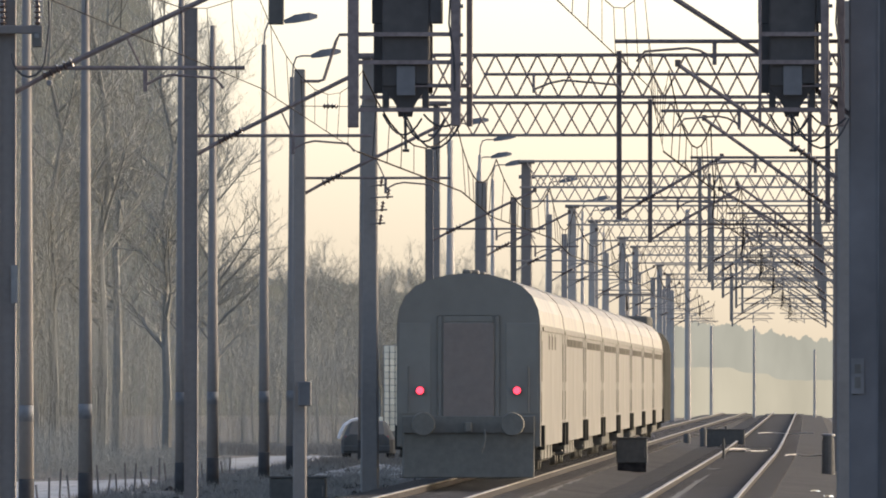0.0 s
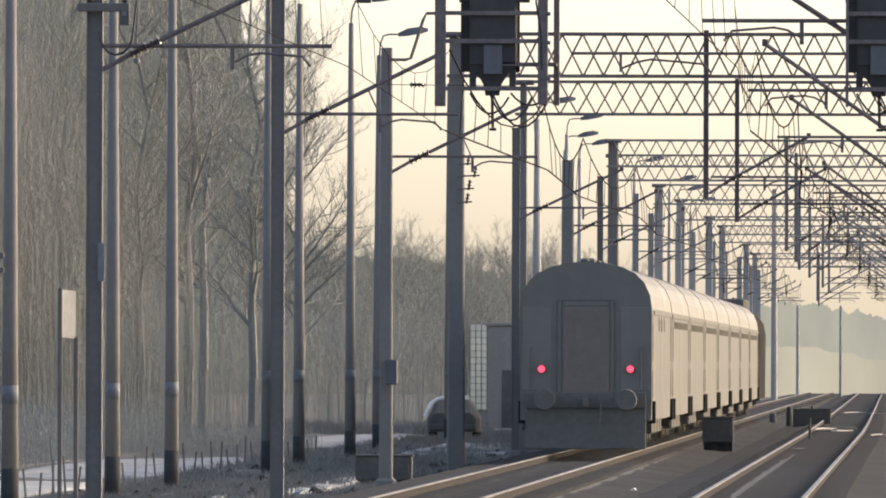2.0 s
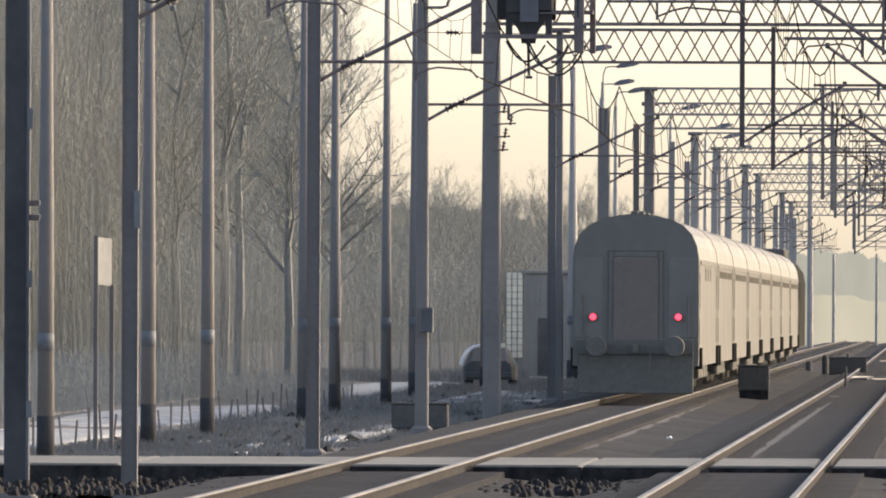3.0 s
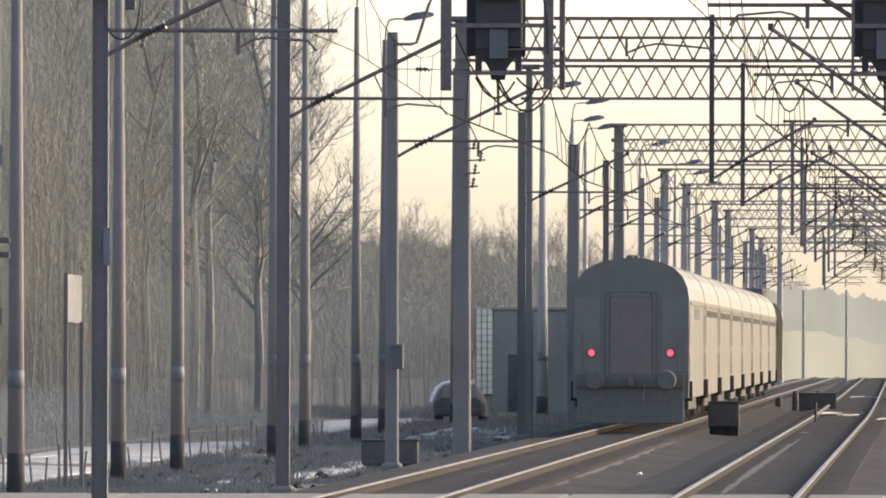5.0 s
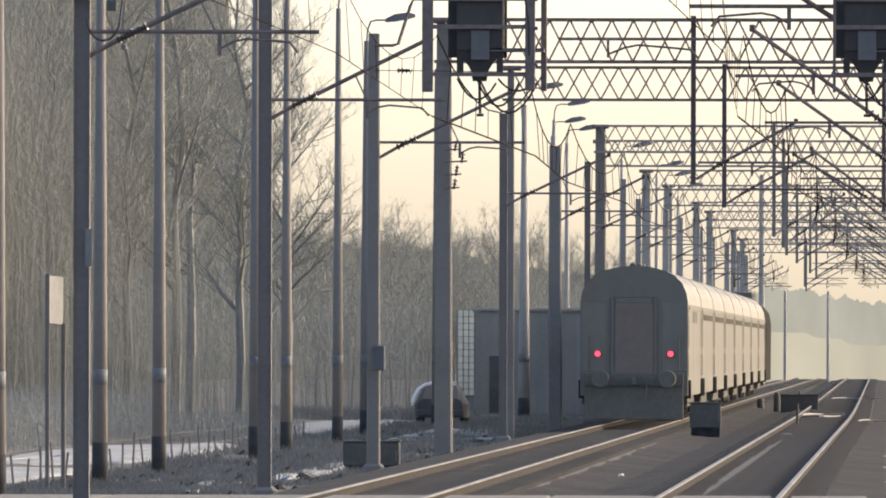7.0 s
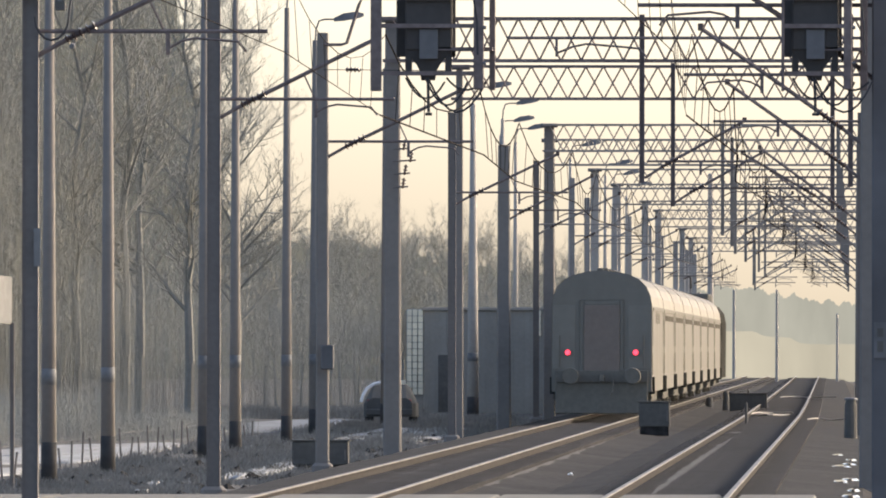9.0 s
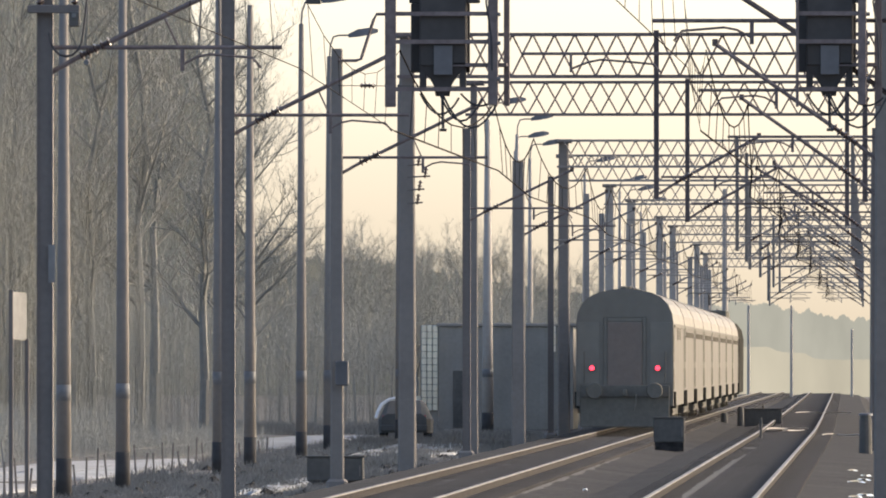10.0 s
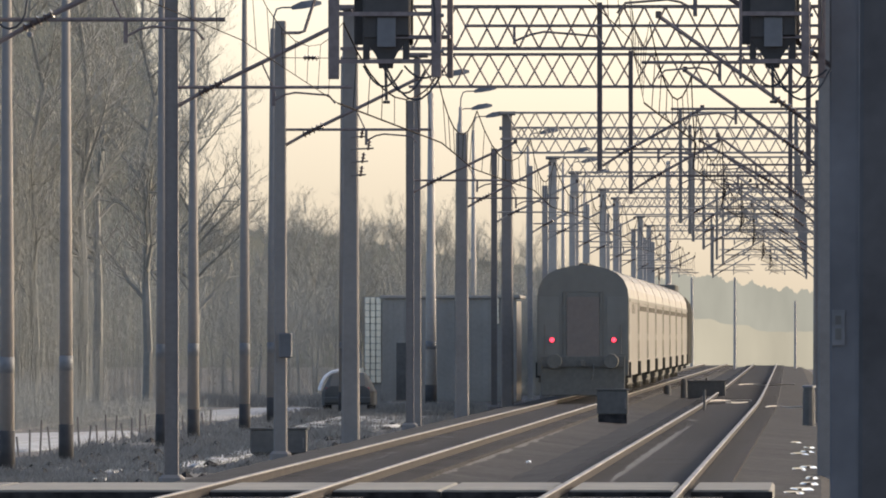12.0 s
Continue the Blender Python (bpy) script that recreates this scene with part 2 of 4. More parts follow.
def bed_z(x):
    """The ballast's height across the tracks."""
    return float(np.interp(x, (-9.0, -7.5, -6.78, -6.05, -5.4, -4.6, -4.0, -3.1, -2.4, -1.7, -0.7, 0.05), (-0.2, -0.125, -0.14, -0.125, -0.21, -0.3, -0.21, -0.125, -0.14, -0.125, -0.2, -0.25)))


def rail_profile(x):
    half = [(0.075, -0.17), (0.075, -0.155), (0.012, -0.13), (0.012, -0.045), (0.036, -0.035), (0.036, -0.006), (0.028, 0.0)]
    return [(x + a, z) for a, z in half] + [(x - a, z) for a, z in reversed(half)]


def railway_track(x):
    ease = 1 if x > -5 else 0
    t = thing("railway_track", "worn steel rails on tarred sleepers in ballast", "railway track", "two parallel tracks", "structure", (x, 0, 0))
    for side in (-0.7525, 0.7525):
        m = Mesh()
        m.loft([[(px + ease * bend(y), y, z) for px, z in rail_profile(side)] for y in np.linspace(NEAR, FAR, 80)])
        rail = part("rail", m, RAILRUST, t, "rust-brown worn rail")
        m = Mesh()
        m.loft([[(side + a + ease * bend(y), y, z) for a, z in ((0.037, -0.012), (0.037, -0.004), (0.028, 0.003), (-0.028, 0.003), (-0.037, -0.004), (-0.037, -0.012))] for y in np.linspace(NEAR, FAR, 80)])
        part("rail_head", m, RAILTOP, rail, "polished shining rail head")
    m = Mesh()
    one = Mesh().box(-1.25, 1.25, -0.12, 0.12, -0.3, -0.118).data("sleeper", TIMBER)
    for i in range(int((FAR - NEAR) / 0.6)):
        y = NEAR + 0.6 * i
        if 140 < y < 290:
            part("sleeper", one, TIMBER, t, at=(0, y, 0))
            continue
        m.box(-1.25 + ease * bend(y), 1.25 + ease * bend(y), y - 0.12, y + 0.12, -0.3, -0.118)
    tagged(part("sleepers", m, TIMBER, t), kind="stuff")


ground()
for tx in TRACK_X:
    railway_track(tx)


def crossing():
    """Concrete panels of a foot crossing, between and beside the rails."""
    c = thing("level_crossing", "pale worn concrete panels laid across both tracks", "level crossing", kind="structure", at=(0, 186, 0))
    spans = [(-13.4, -10.22), (-10.2, -7.65), (-7.42, -6.14), (-5.92, -4.6), (-4.58, -3.26), (-3.04, -1.76), (-1.54, -0.55)]
    for a, b in spans:
        m = Mesh().box(a, b, 0, 9.6, -0.26, -0.035, 0.03)
        part("panel", m, PANEL, c)
        # Dark strip paints the shade on the panel's front face.
        part("front_shade_strip", Mesh().box(a, b, -0.06, -0.004, -0.3, -0.06), BALLAST, c, "dark strip for the panel's shaded front")
    rnd = random.Random(31)
    m = Mesh()
    for _ in range(900):  # ballast thrown up against the front of the panels
        x, y = rnd.uniform(-13.4, -0.5), rnd.uniform(-14, -0.1)
        if min(abs(x - q - w) for q in TRACK_X for w in (-0.7525, 0.7525)) < 0.16:
            continue
        r = rnd.uniform(0.025, 0.065)
        m.loft([[(x + r * k * math.cos(a) * rnd.uniform(0.7, 1.2), y + r * k * math.sin(a) * rnd.uniform(0.7, 1.2), -0.24 + h * r) for a in (0.3, 1.5, 2.8, 4.0, 5.2)] for k, h in ((1.3, -0.6), (1.0, 0.5), (0.45, 1.1))])
    tagged(new("loose_ballast", m.data("loose_ballast", BALLAST)), "loose dark ballast before the crossing", "ballast", kind="stuff").location = (0, 186, 0)


crossing()


def snow_patch(x0, x1, y0, y1, label, seed):
    """A thin lens of snow that follows the ground, with a ragged rim."""
    m, n, k = Mesh(), 40, 7
    cx, cy = (x0 + x1) / 2, (y0 + y1) / 2
    rows = []
    for j in range(k):
        s = 1 - j / (k - 1) * 0.98
        ring = []
        for i in range(n):
            a = 6.28319 * i / n
            x = cx + (x1 - x0) / 2 * s * math.copysign(abs(math.cos(a)) ** 0.6, math.cos(a)) * (1 + 0.3 * noise.noise((a * 2.1, seed, 0)) + 0.12 * noise.noise((a * 7, seed, 3)))
            y = cy + (y1 - y0) / 2 * s * math.copysign(abs(math.sin(a)) ** 0.6, math.sin(a)) * (1 + 0.3 * noise.noise((a * 2.7, seed, 4)) + 0.12 * noise.noise((a * 8, seed, 9)))
            ring.append((x, y, ground_z(x, y) + (-0.03 if j == 0 else 0.05 + 0.02 * noise.noise((x, y * 0.3, seed)))))
        rows.append(ring)
    m.loft(rows)
    tagged(new("snow_patch", m.data("snow_patch", SNOW, True)), label, "snow", kind="structure")


# ---- masts, cantilevers and gantries ----
def mast_shape(kind, height, width):
    m = Mesh()
    w = width / 2
    if kind == "steel":
        f, d = w - 0.02, w - 0.012
        outline = [(-w, -w), (-f, -w), (-f, -d), (f, -d), (f, -w), (w, -w), (w, w), (f, w), (f, d), (-f, d), (-f, w), (-w, w)]
        m.loft([[(x, y, 0) for x, y in outline], [(x, y, height) for x, y in outline]])
    else:
        ring = lambda s, z: [(x * s, y * s, z) for x, y in ((-w, -w * .8), (-w * .8, -w), (w * .8, -w), (w, -w * .8), (w, w * .8), (w * .8, w), (-w * .8, w), (-w, w * .8))]
        m.loft([ring(1.12, 0), ring(1.0, height * 0.5), ring(0.9, height - 0.02), ring(0.8, height)])
    return m


def cantilever(parent, reach, foot, tip, tube, strut_r=0.036, z0=0.0, mat=None):
    """A bracket that holds the wire: strut, top tube, registration arm and insulators. reach: along x, with its sign."""
    mat = mat or RUSTY
    s = 1 if reach > 0 else -1
    e = lambda x, z: (x * s, 0, z - z0)
    r = abs(reach)
    a = part("bracket", Mesh().bar(e(0.75, foot + (tip - foot) * 0.75 / r), e(r, tip), strut_r).bar(e(0.06, foot), e(0.45, foot + (tip - foot) * 0.45 / r), strut_r * 0.9), mat, parent)
    part("insulator", insulator(e(0.4, foot + (tip - foot) * 0.4 / r), e(0.8, foot + (tip - foot) * 0.8 / r), 0.075), INSUL, parent)
    part("top_tube", Mesh().bar(e(0.1, tube), e(r + 0.25, tube), 0.028), mat, parent)
    m = Mesh().box(*sorted((s * (r - 0.95), s * (r - 0.9))), -0.02, 0.02, tube - z0 - 0.28, tube - z0, 0)
    m.path([e(r - 0.92, tube - 0.2), e(r - 0.75, tube - 0.11), e(r - 0.6, tube - 0.08), e(r - 0.1, tube - 0.12), e(r, tube - 0.24)], 0.016)
    part("steady_arm", m, mat, parent)
    m = Mesh().bar(e(r * 0.55, foot + (tip - foot) * 0.55), e(r * 0.62, tube), 0.014)
    part("stay", m, mat, parent)
    part("clamp", Mesh().box(*sorted((s * (r - 0.05), s * (r + 0.04))), -0.04, 0.04, tip - z0 - 0.04, tip - z0 + 0.07, 0.01), INSUL, parent)


def overhead_mast(x, y, kind, height, width, reach, foot=5.28, tip=6.5, tube=5.58, label="", base=-0.5, box=False, tag=False):
    t = thing("catenary_mast", label or ("dark steel catenary mast with a bracket over the track" if kind != "concrete" else "grey concrete catenary mast with a bracket over the track"),
              "catenary mast", "catenary masts along the line", at=(x, y, base))
    # Past 500 m the paler materials paint haze onto the mast.
    part("mast", mast_shape(kind, height - base, width), (PALECONC if y > 500 else CONCRETE) if kind == "concrete" else DARKSTEEL if kind == "box" else PALESTEEL if y > 500 else STEEL, t)
    part("footing", Mesh().box(-0.19, 0.19, -0.19, 0.19, -0.2, 0.26, 0.05), CONCRETE, t)
    if reach:
        cantilever(t, reach, foot, tip, tube, z0=base, mat=PALESTEEL if y > 450 else RUSTY)
    if box:
        part("junction_box", Mesh().box(-0.02, 0.22, -0.32, -0.18, 1.95, 2.4, 0.02), PLATE, t, "pale grey junction box")
    if tag:
        part("number_plate", Mesh().box(width / 2 - 0.05, width / 2 + 0.03, -width / 2 - 0.03, -width / 2 - 0.01, 3.3, 3.75), SIGNWHITE, t, "small white plate")
    return t


LEFT_MASTS = [  # x, y, kind, height, width
    (-9.79, 180, "steel", 7.8, 0.19), (-9.70, 229, "steel", 7.5, 0.20), (-9.72, 276, "concrete", 7.55, 0.22),
    (-9.78, 366, "steel", 7.5, 0.19), (-9.63, 413, "concrete", 7.35, 0.35), (-9.75, 460, "steel", 7.5, 0.18),
    (-9.55, 507, "steel", 7.5, 0.17), (-9.7, 543, "steel", 7.2, 0.2), (-9.7, 604, "concrete", 7.4, 0.28), (-9.7, 642, "concrete", 7.4, 0.26),
    (-9.7, 703, "concrete", 7.5, 0.3), (-9.75, 752, "steel", 7.4, 0.2), (-9.7, 805, "concrete", 7.5, 0.3), (-9.75, 860, "concrete", 7.4, 0.26), (-9.7, 899, "concrete", 7.4, 0.26),
]
for i, (x, y, kind, h, w) in enumerate(LEFT_MASTS):
    overhead_mast(x, y, kind, h, w, -7.24 - x, box=(i == 2), tag=(i == 0))
switch = thing("line_switch", "dark line switch with hanging cable loops on a mast", "line switch", at=(-9.79, 179.85, 0))
part("beam", Mesh().box(-0.2, 0.42, -0.08, 0.02, 5.98, 6.08, 0.01), STEEL, switch)
for x in (-0.05, 0.36):
    part("insulator", insulator((x, -0.03, 6.08), (x, -0.03, 6.4), 0.06), INSUL, switch)
part("drive_box", Mesh().box(0.3, 0.42, -0.12, 0.0, 5.82, 6.0, 0.01), DARKBOX, switch)
# Two added white pieces stand in for glints on strut and switch.
part("glint_disc", Mesh().turned((0.5, 0.0, 5.4), (0.5, -0.08, 5.4), [(0, 0.04), (1, 0.03)], 8), BAND, switch)
part("glint_tab", Mesh().box(0.33, 0.38, -0.14, -0.12, 5.93, 5.98), SIGNWHITE, switch)
part("cable_loop", Mesh().path([(0.08 + 0.2 * (1 - math.cos(k * 0.3927)) - 0.02, -0.05, 5.75 - 0.28 * math.sin(k * 0.3927)) for k in range(9)], 0.014, 5), CABLE, switch)
part("cable_loop", Mesh().path([(0.46, -0.05, 5.75), (0.5, -0.05, 6.1), (0.49, -0.05, 6.6)], 0.014, 5), CABLE, switch)
feeder = thing("feeder_bracket", "bent dark pipe bracket with an insulated stay wire", "bracket", at=(-9.8, 275.85, 0))
part("pipe", Mesh().path([(0.1, 0, 7.33), (0.42, 0, 7.33), (0.52, 0, 7.36), (0.74, 0, 8.05), (0.8, 0, 8.17), (1.6, 0, 8.18)], 0.03, 6), RUSTY, feeder)
part("stay_wire", Mesh().bar((0.1, 0, 6.88), (2.4, 0, 6.86), 0.008), CABLE, feeder)
part("insulator", insulator((0.5, 0, 6.88), (0.78, 0, 6.877), 0.06, 4), INSUL, feeder)
rack = thing("insulator_rack", "small dark insulators on the side of a post", "insulator", at=(-9.7, 318.9, 0))
for k, (z, w) in enumerate(((6.0, 0.28), (5.75, 0.42), (5.48, 0.3), (5.2, 0.26))):
    part("arm", Mesh().bar((-0.06, 0, z), (w, 0, z + 0.02), 0.02), STEEL, rack)
    part("insulator", insulator((w - 0.12, 0, z - 0.02), (w - 0.08, 0, z + 0.2), 0.055, 3), INSUL, rack)
RIGHT_MASTS = [
    (0.49, 122, "box", 8.5, 0.30, 0), (0.16, 229, "concrete", 7.6, 0.3, -2.55), (0.15, 276, "concrete", 7.6, 0.28, -2.55), (0.05, 366, "steel", 7.5, 0.2, -2.45),
    (0.05, 413, "concrete", 7.5, 0.3, -2.45), (0.0, 460, "steel", 7.4, 0.2, -2.4), (0.0, 556, "concrete", 7.5, 0.3, -2.4), (0.0, 604, "steel", 7.4, 0.2, -2.4), (0.0, 703, "concrete", 7.4, 0.3, -2.4), (0.0, 805, "concrete", 7.4, 0.3, -2.4),
]
for x, y, kind, h, w, reach in RIGHT_MASTS:
    overhead_mast(x, y, kind, h, w, reach, foot=4.85, tip=6.65, tube=5.95)


tube = thing("cross_tube", "long rust-brown registration tube over the tracks", "catenary bracket", at=(0, 229, 0))
part("tube", Mesh().bar((-5.3, 0, 6.5), (0.1, 0, 6.5), 0.026), RUSTY, tube)
part("bracket", Mesh().box(-4.57, -4.53, -0.03, 0.03, 6.22, 6.5), RUSTY, tube)
part("steady_arm", Mesh().path([(-4.55, 0, 6.27), (-4.3, 0, 6.37), (-4.1, 0, 6.41), (-3.6, 0, 6.37), (-3.3, 0, 6.34), (-3.2, 0, 6.22)], 0.018), RUSTY, tube)


def gantry(y, x0, x1, low, high, drops, post_w=0.34):
    """A lattice portal over the tracks, with hanging posts that carry brackets."""
    g = thing("catenary_gantry", "haze-grey lattice gantry spanning the tracks" if y > 450 else "rust-brown steel lattice gantry spanning the tracks", "gantry", "lattice gantries over the line", at=(0, y, 0))
    # Beyond 450 m a paler steel paints haze into the lattice.
    depth, steel = 0.7, PALESTEEL if y > 450 else RUSTY
    for z, yy in itertools.product((low, high), (0, depth)):
        part("chord", Mesh().box(x0 - 0.2, x1 + 0.2, yy - 0.03, yy + 0.03, z - 0.03, z + 0.03), steel, g)
    m, step = Mesh(), 0.44
    n = int((x1 - x0) / step)
    for yy, shift in ((0, 0), (depth, 1)):
        for i in range(n):
            a, b = (low, high) if (i + shift) % 2 else (high, low)
            m.bar((x0 + i * step, yy, a), (x0 + (i + 1) * step, yy, b), 0.021, sides=4)
    for i in range(0, n, 2):
        for z in (low, high):
            m.bar((x0 + i * step, 0, z), (x0 + (i + 1) * step, depth, z), 0.014, sides=4)
    tagged(part("bracing", m, steel, g), kind="stuff")
    for x in (x0, x1):
        # Posts of far gantries get the concrete paled for haze.
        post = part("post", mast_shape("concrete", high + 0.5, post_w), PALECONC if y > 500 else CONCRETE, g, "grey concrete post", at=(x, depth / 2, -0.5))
        part("head_plate", Mesh().box(-0.26, 0.26, -0.25, 0.25, high + 0.42, high + 0.54, 0.01), PLATE, post)
    for x, bottom, reach in drops:
        outline = [(-0.055, -0.06), (-0.035, -0.06), (-0.035, -0.01), (0.035, -0.01), (0.035, -0.06), (0.055, -0.06), (0.055, 0.06), (0.035, 0.06), (0.035, 0.01), (-0.035, 0.01), (-0.035, 0.06), (-0.055, 0.06)]
        d = part("hanging_post", Mesh().loft([[(px, py, z) for px, py in outline] for z in (bottom, high + 0.08)]), PALESTEEL if y > 450 else RUSTY, g, at=(x, -0.12, 0))
        if reach:
            cantilever(d, reach, bottom + 0.1, 6.6, 5.75, mat=steel)
    return g


GANTRIES = [(319, -9.78, 0.4, 7.86, 8.74), (372, -9.77, 0.4, 7.93, 8.72), (468, -9.53, 0.6, 7.9, 8.7), (487, -9.9, 0.4, 7.7, 8.5), (559, -9.7, 0.4, 7.7, 8.4),
            (610, -9.7, 0.6, 7.6, 8.4), (690, -9.7, 0.6, 7.7, 8.5), (735, -9.7, 0.6, 7.7, 8.5), (835, -9.7, 0.6, 7.6, 8.4), (905, -10.0, 0.4, 7.6, 8.4)]
DROPS = {468: -4.2, 487: -4.07, 835: -5.8, 905: -6.2}  # the inner hanging posts that stand off the usual line
for i, (y, x0, x1, low, high) in enumerate(GANTRIES):
    gantry(y, x0, x1, low, high, post_w=0.18 if i == 1 else 0.34, drops=[(DROPS.get(y, -4.55), 5.1 if y == 487 else 5.3, 2.15), (-0.19 if i == 0 else -0.66, 5.22, -2.2 if i else 0)])


def wires(x, label):
    """Contact wire, carrier and droppers of one track, between the supports."""
    t = thing("overhead_line", label, "overhead line", "overhead lines")
    ys = [84, 132, 180, 229, 276, 319, 366, 413, 460, 507, 543, 604, 642, 703, 752, 805, 860]
    hang = Mesh()
    for k, (a, b) in enumerate(zip(ys, ys[1:])):
        pts = [(q, a + (b - a) * q) for q in np.linspace(0, 1, 9)]
        zig = lambda q: 0.2 * (-1) ** k * (1 - 2 * q)
        sag = lambda q: 6.55 - 0.75 * 4 * q * (1 - q)
        part("contact_wire", Mesh().path([(x + zig(q), y, 5.34) for q, y in pts], 0.006 if b < 230 else 0.014, 4), WIRE, t)
        part("carrier_wire", Mesh().path([(x + zig(q) * 0.6, y, sag(q)) for q, y in pts], 0.006 if b < 230 else 0.014, 4), WIRE, t)
        for q, y in pts[1:-1]:
            hang.bar((x + zig(q), y, 5.34), (x + zig(q) * 0.6, y, sag(q)), 0.005 if b < 230 else 0.008, sides=3)
    tagged(part("dropper", hang, WIRE, t), kind="stuff")


for tx in WIRE_X:
    wires(tx, "thin copper contact wire hung from a carrier wire")


# ---- signals hung over the line ----
def hanging_signal(x, y, posts, bar0, bar1):
    """posts: x, half width and y of the frame's uprights; bar0, bar1: the span of its cross bars."""
    t = thing("railway_signal", "back of a black railway signal in a rust-brown hanging frame", "railway signal", "signals above the tracks", at=(x, y, 0))
    for px, hw, py in posts:
        part("frame_post", Mesh().box(px - hw, px + hw, py - 0.05, py + 0.05, 4.87 + 0.02 * (px > 0), 8.6, 0.008), RUSTY, t)
    for z in (5.08, 5.64, 5.97, 6.62, 7.3):
        part("cross_bar", Mesh().box(bar0, bar1, -0.28, -0.22, z - 0.025, z + 0.025), RUSTY, t)
    part("cross_bar", Mesh().box(-0.02, bar1 + 0.2, -0.2, 0.3, 5.35, 5.39), RUSTY, t)
    head = part("signal_head", Mesh().box(-0.29, 0.27, -0.2, 0.05, 5.35, 7.9, 0.02), BLACK, t)
    part("backing_board", Mesh().box(-0.4, 0.3, 0.06, 0.09, 5.28, 6.1, 0.01), BLACK, t)
    part("backing_board", Mesh().box(-0.42, 0.42, 0.06, 0.09, 6.1, 8.0, 0.01), BLACK, t)
    part("side_box", Mesh().box(0.27, 0.42, -0.2, -0.02, 6.1, 6.45, 0.015), BLACK, t)
    ring = lambda s, z: [(-0.02 + q * s, -0.08 + w * s, z) for q, w in ((-.27, -.1), (.27, -.1), (.27, .12), (-.27, .12))]
    part("cable_hood", Mesh().loft([ring(0.3, 5.0), ring(0.38, 5.12), ring(0.5, 5.18), ring(1.0, 5.36)]), BLACK, t)
    for px in (-0.25, 0.22):
        part("conduit", Mesh().box(px - 0.04, px + 0.04, -0.15, -0.05, 5.08, 5.4, 0.01), BLACK, t)
    part("data_plate", Mesh().box(-0.12, 0.1, -0.225, -0.205, 5.25, 5.6, 0.005), PLATE, t, "grey plate with a faint mark")
    for k, (a, b, d) in enumerate(((-0.28, 0.18, 0.22), (-0.05, 0.45, 0.3), (0.2, 0.62, 0.12), (-0.02, 0.66, 0.38))):
        pts = [(a + (b - a) * q, -0.22, 5.03 - d * 4 * q * (1 - q) - 0.05 * q) for q in np.linspace(0, 1, 9)]
        part("cable", Mesh().path(pts, 0.013, 5), CABLE, t)
    part("cable", Mesh().path([(-0.02, -0.2, 5.0), (-0.01, -0.2, 4.62)], 0.018, 5), CABLE, t)
    part("drop_link", Mesh().bar((-0.05, -0.2, 4.6), (0.03, -0.2, 4.6), 0.02), CABLE, t)
    for z in (5.2, 5.62, 5.96, 6.3):
        part("bolt", Mesh().bar((posts[1][0] + 0.05, -0.32, z), (posts[1][0] + 0.09, -0.32, z), 0.025), PLATE, t)
    part("lead", Mesh().path([(0.52, -0.3, 6.5), (0.5, -0.3, 6.1), (0.56, -0.3, 5.7), (0.57, -0.3, 5.3)], 0.012, 5), CABLE, t)


hanging_signal(-5.07, 180, ((-0.63, 0.065, -0.25), (0.58, 0.06, -0.25), (0.73, 0.035, 0.25)), -0.58, 0.54)
hanging_signal(-0.51, 180, ((-0.395, 0.018, -0.25), (0.37, 0.05, -0.25), (0.56, 0.045, 0.25)), -0.39, 0.34)
beam = thing("signal_gantry", "dark steel gantry that carries the signals over both tracks", "gantry", at=(0, 180.4, 0))
for z in (8.6, 9.5):
    part("chord", Mesh().box(-11.15, 0.33, -0.05, 0.05, z - 0.05, z + 0.05), RUSTY, beam)
m = Mesh()
for i in range(21):
    m.bar((-11.15 + i * 0.545, 0, 8.6 + 0.9 * (i % 2)), (-10.605 + i * 0.545, 0, 9.5 - 0.9 * (i % 2)), 0.03, sides=4)
tagged(part("bracing", m, RUSTY, beam), kind="stuff")
for x, w in ((-11.15, 0.145), (0.33, 0.185)):
    post = part("post", Mesh().box(x - w, x + w, -0.16, 0.16, -0.5, 9.6, 0.02), POSTGREY if x > 0 else DARKSTEEL, beam, "dull grey box post" if x > 0 else "dark steel box post")
    part("edge_strip", Mesh().box(x + w - 0.03, x + w + 0.004, -0.17, -0.162, -0.4, 9.5), PLATE, post)
    part("footing", Mesh().box(x - 0.24, x + 0.24, -0.24, 0.24, -0.7, -0.34, 0.04), CONCRETE, post)
for z, h in ((2.2, 0.2), (0.66, 0.2), (4.1, 0.25)):
    part("tag", Mesh().box(-11.03, -10.96, -0.19, -0.172, z - h / 2, z + h / 2), SIGNWHITE, beam, "small white tag")
for z in (3.1, 2.93):
    part("bracket", Mesh().box(-11.0, -10.88, -0.1, -0.02, z - 0.035, z + 0.035, 0.008), STEEL, beam)
part("hanging_box", Mesh().box(-6.72, -6.54, -0.15, 0.05, 6.1, 6.6, 0.01), DARKBOX, beam)
part("hanger", Mesh().bar((-6.63, -0.05, 6.6), (-6.63, -0.05, 8.6), 0.03), STEEL, beam)
right_bracket = thing("catenary_bracket", "rust-brown tubular bracket over the track", "catenary bracket", at=(0.33, 180.4, 0))
cantilever(right_bracket, -2.7, 4.95, 6.7, 5.9)


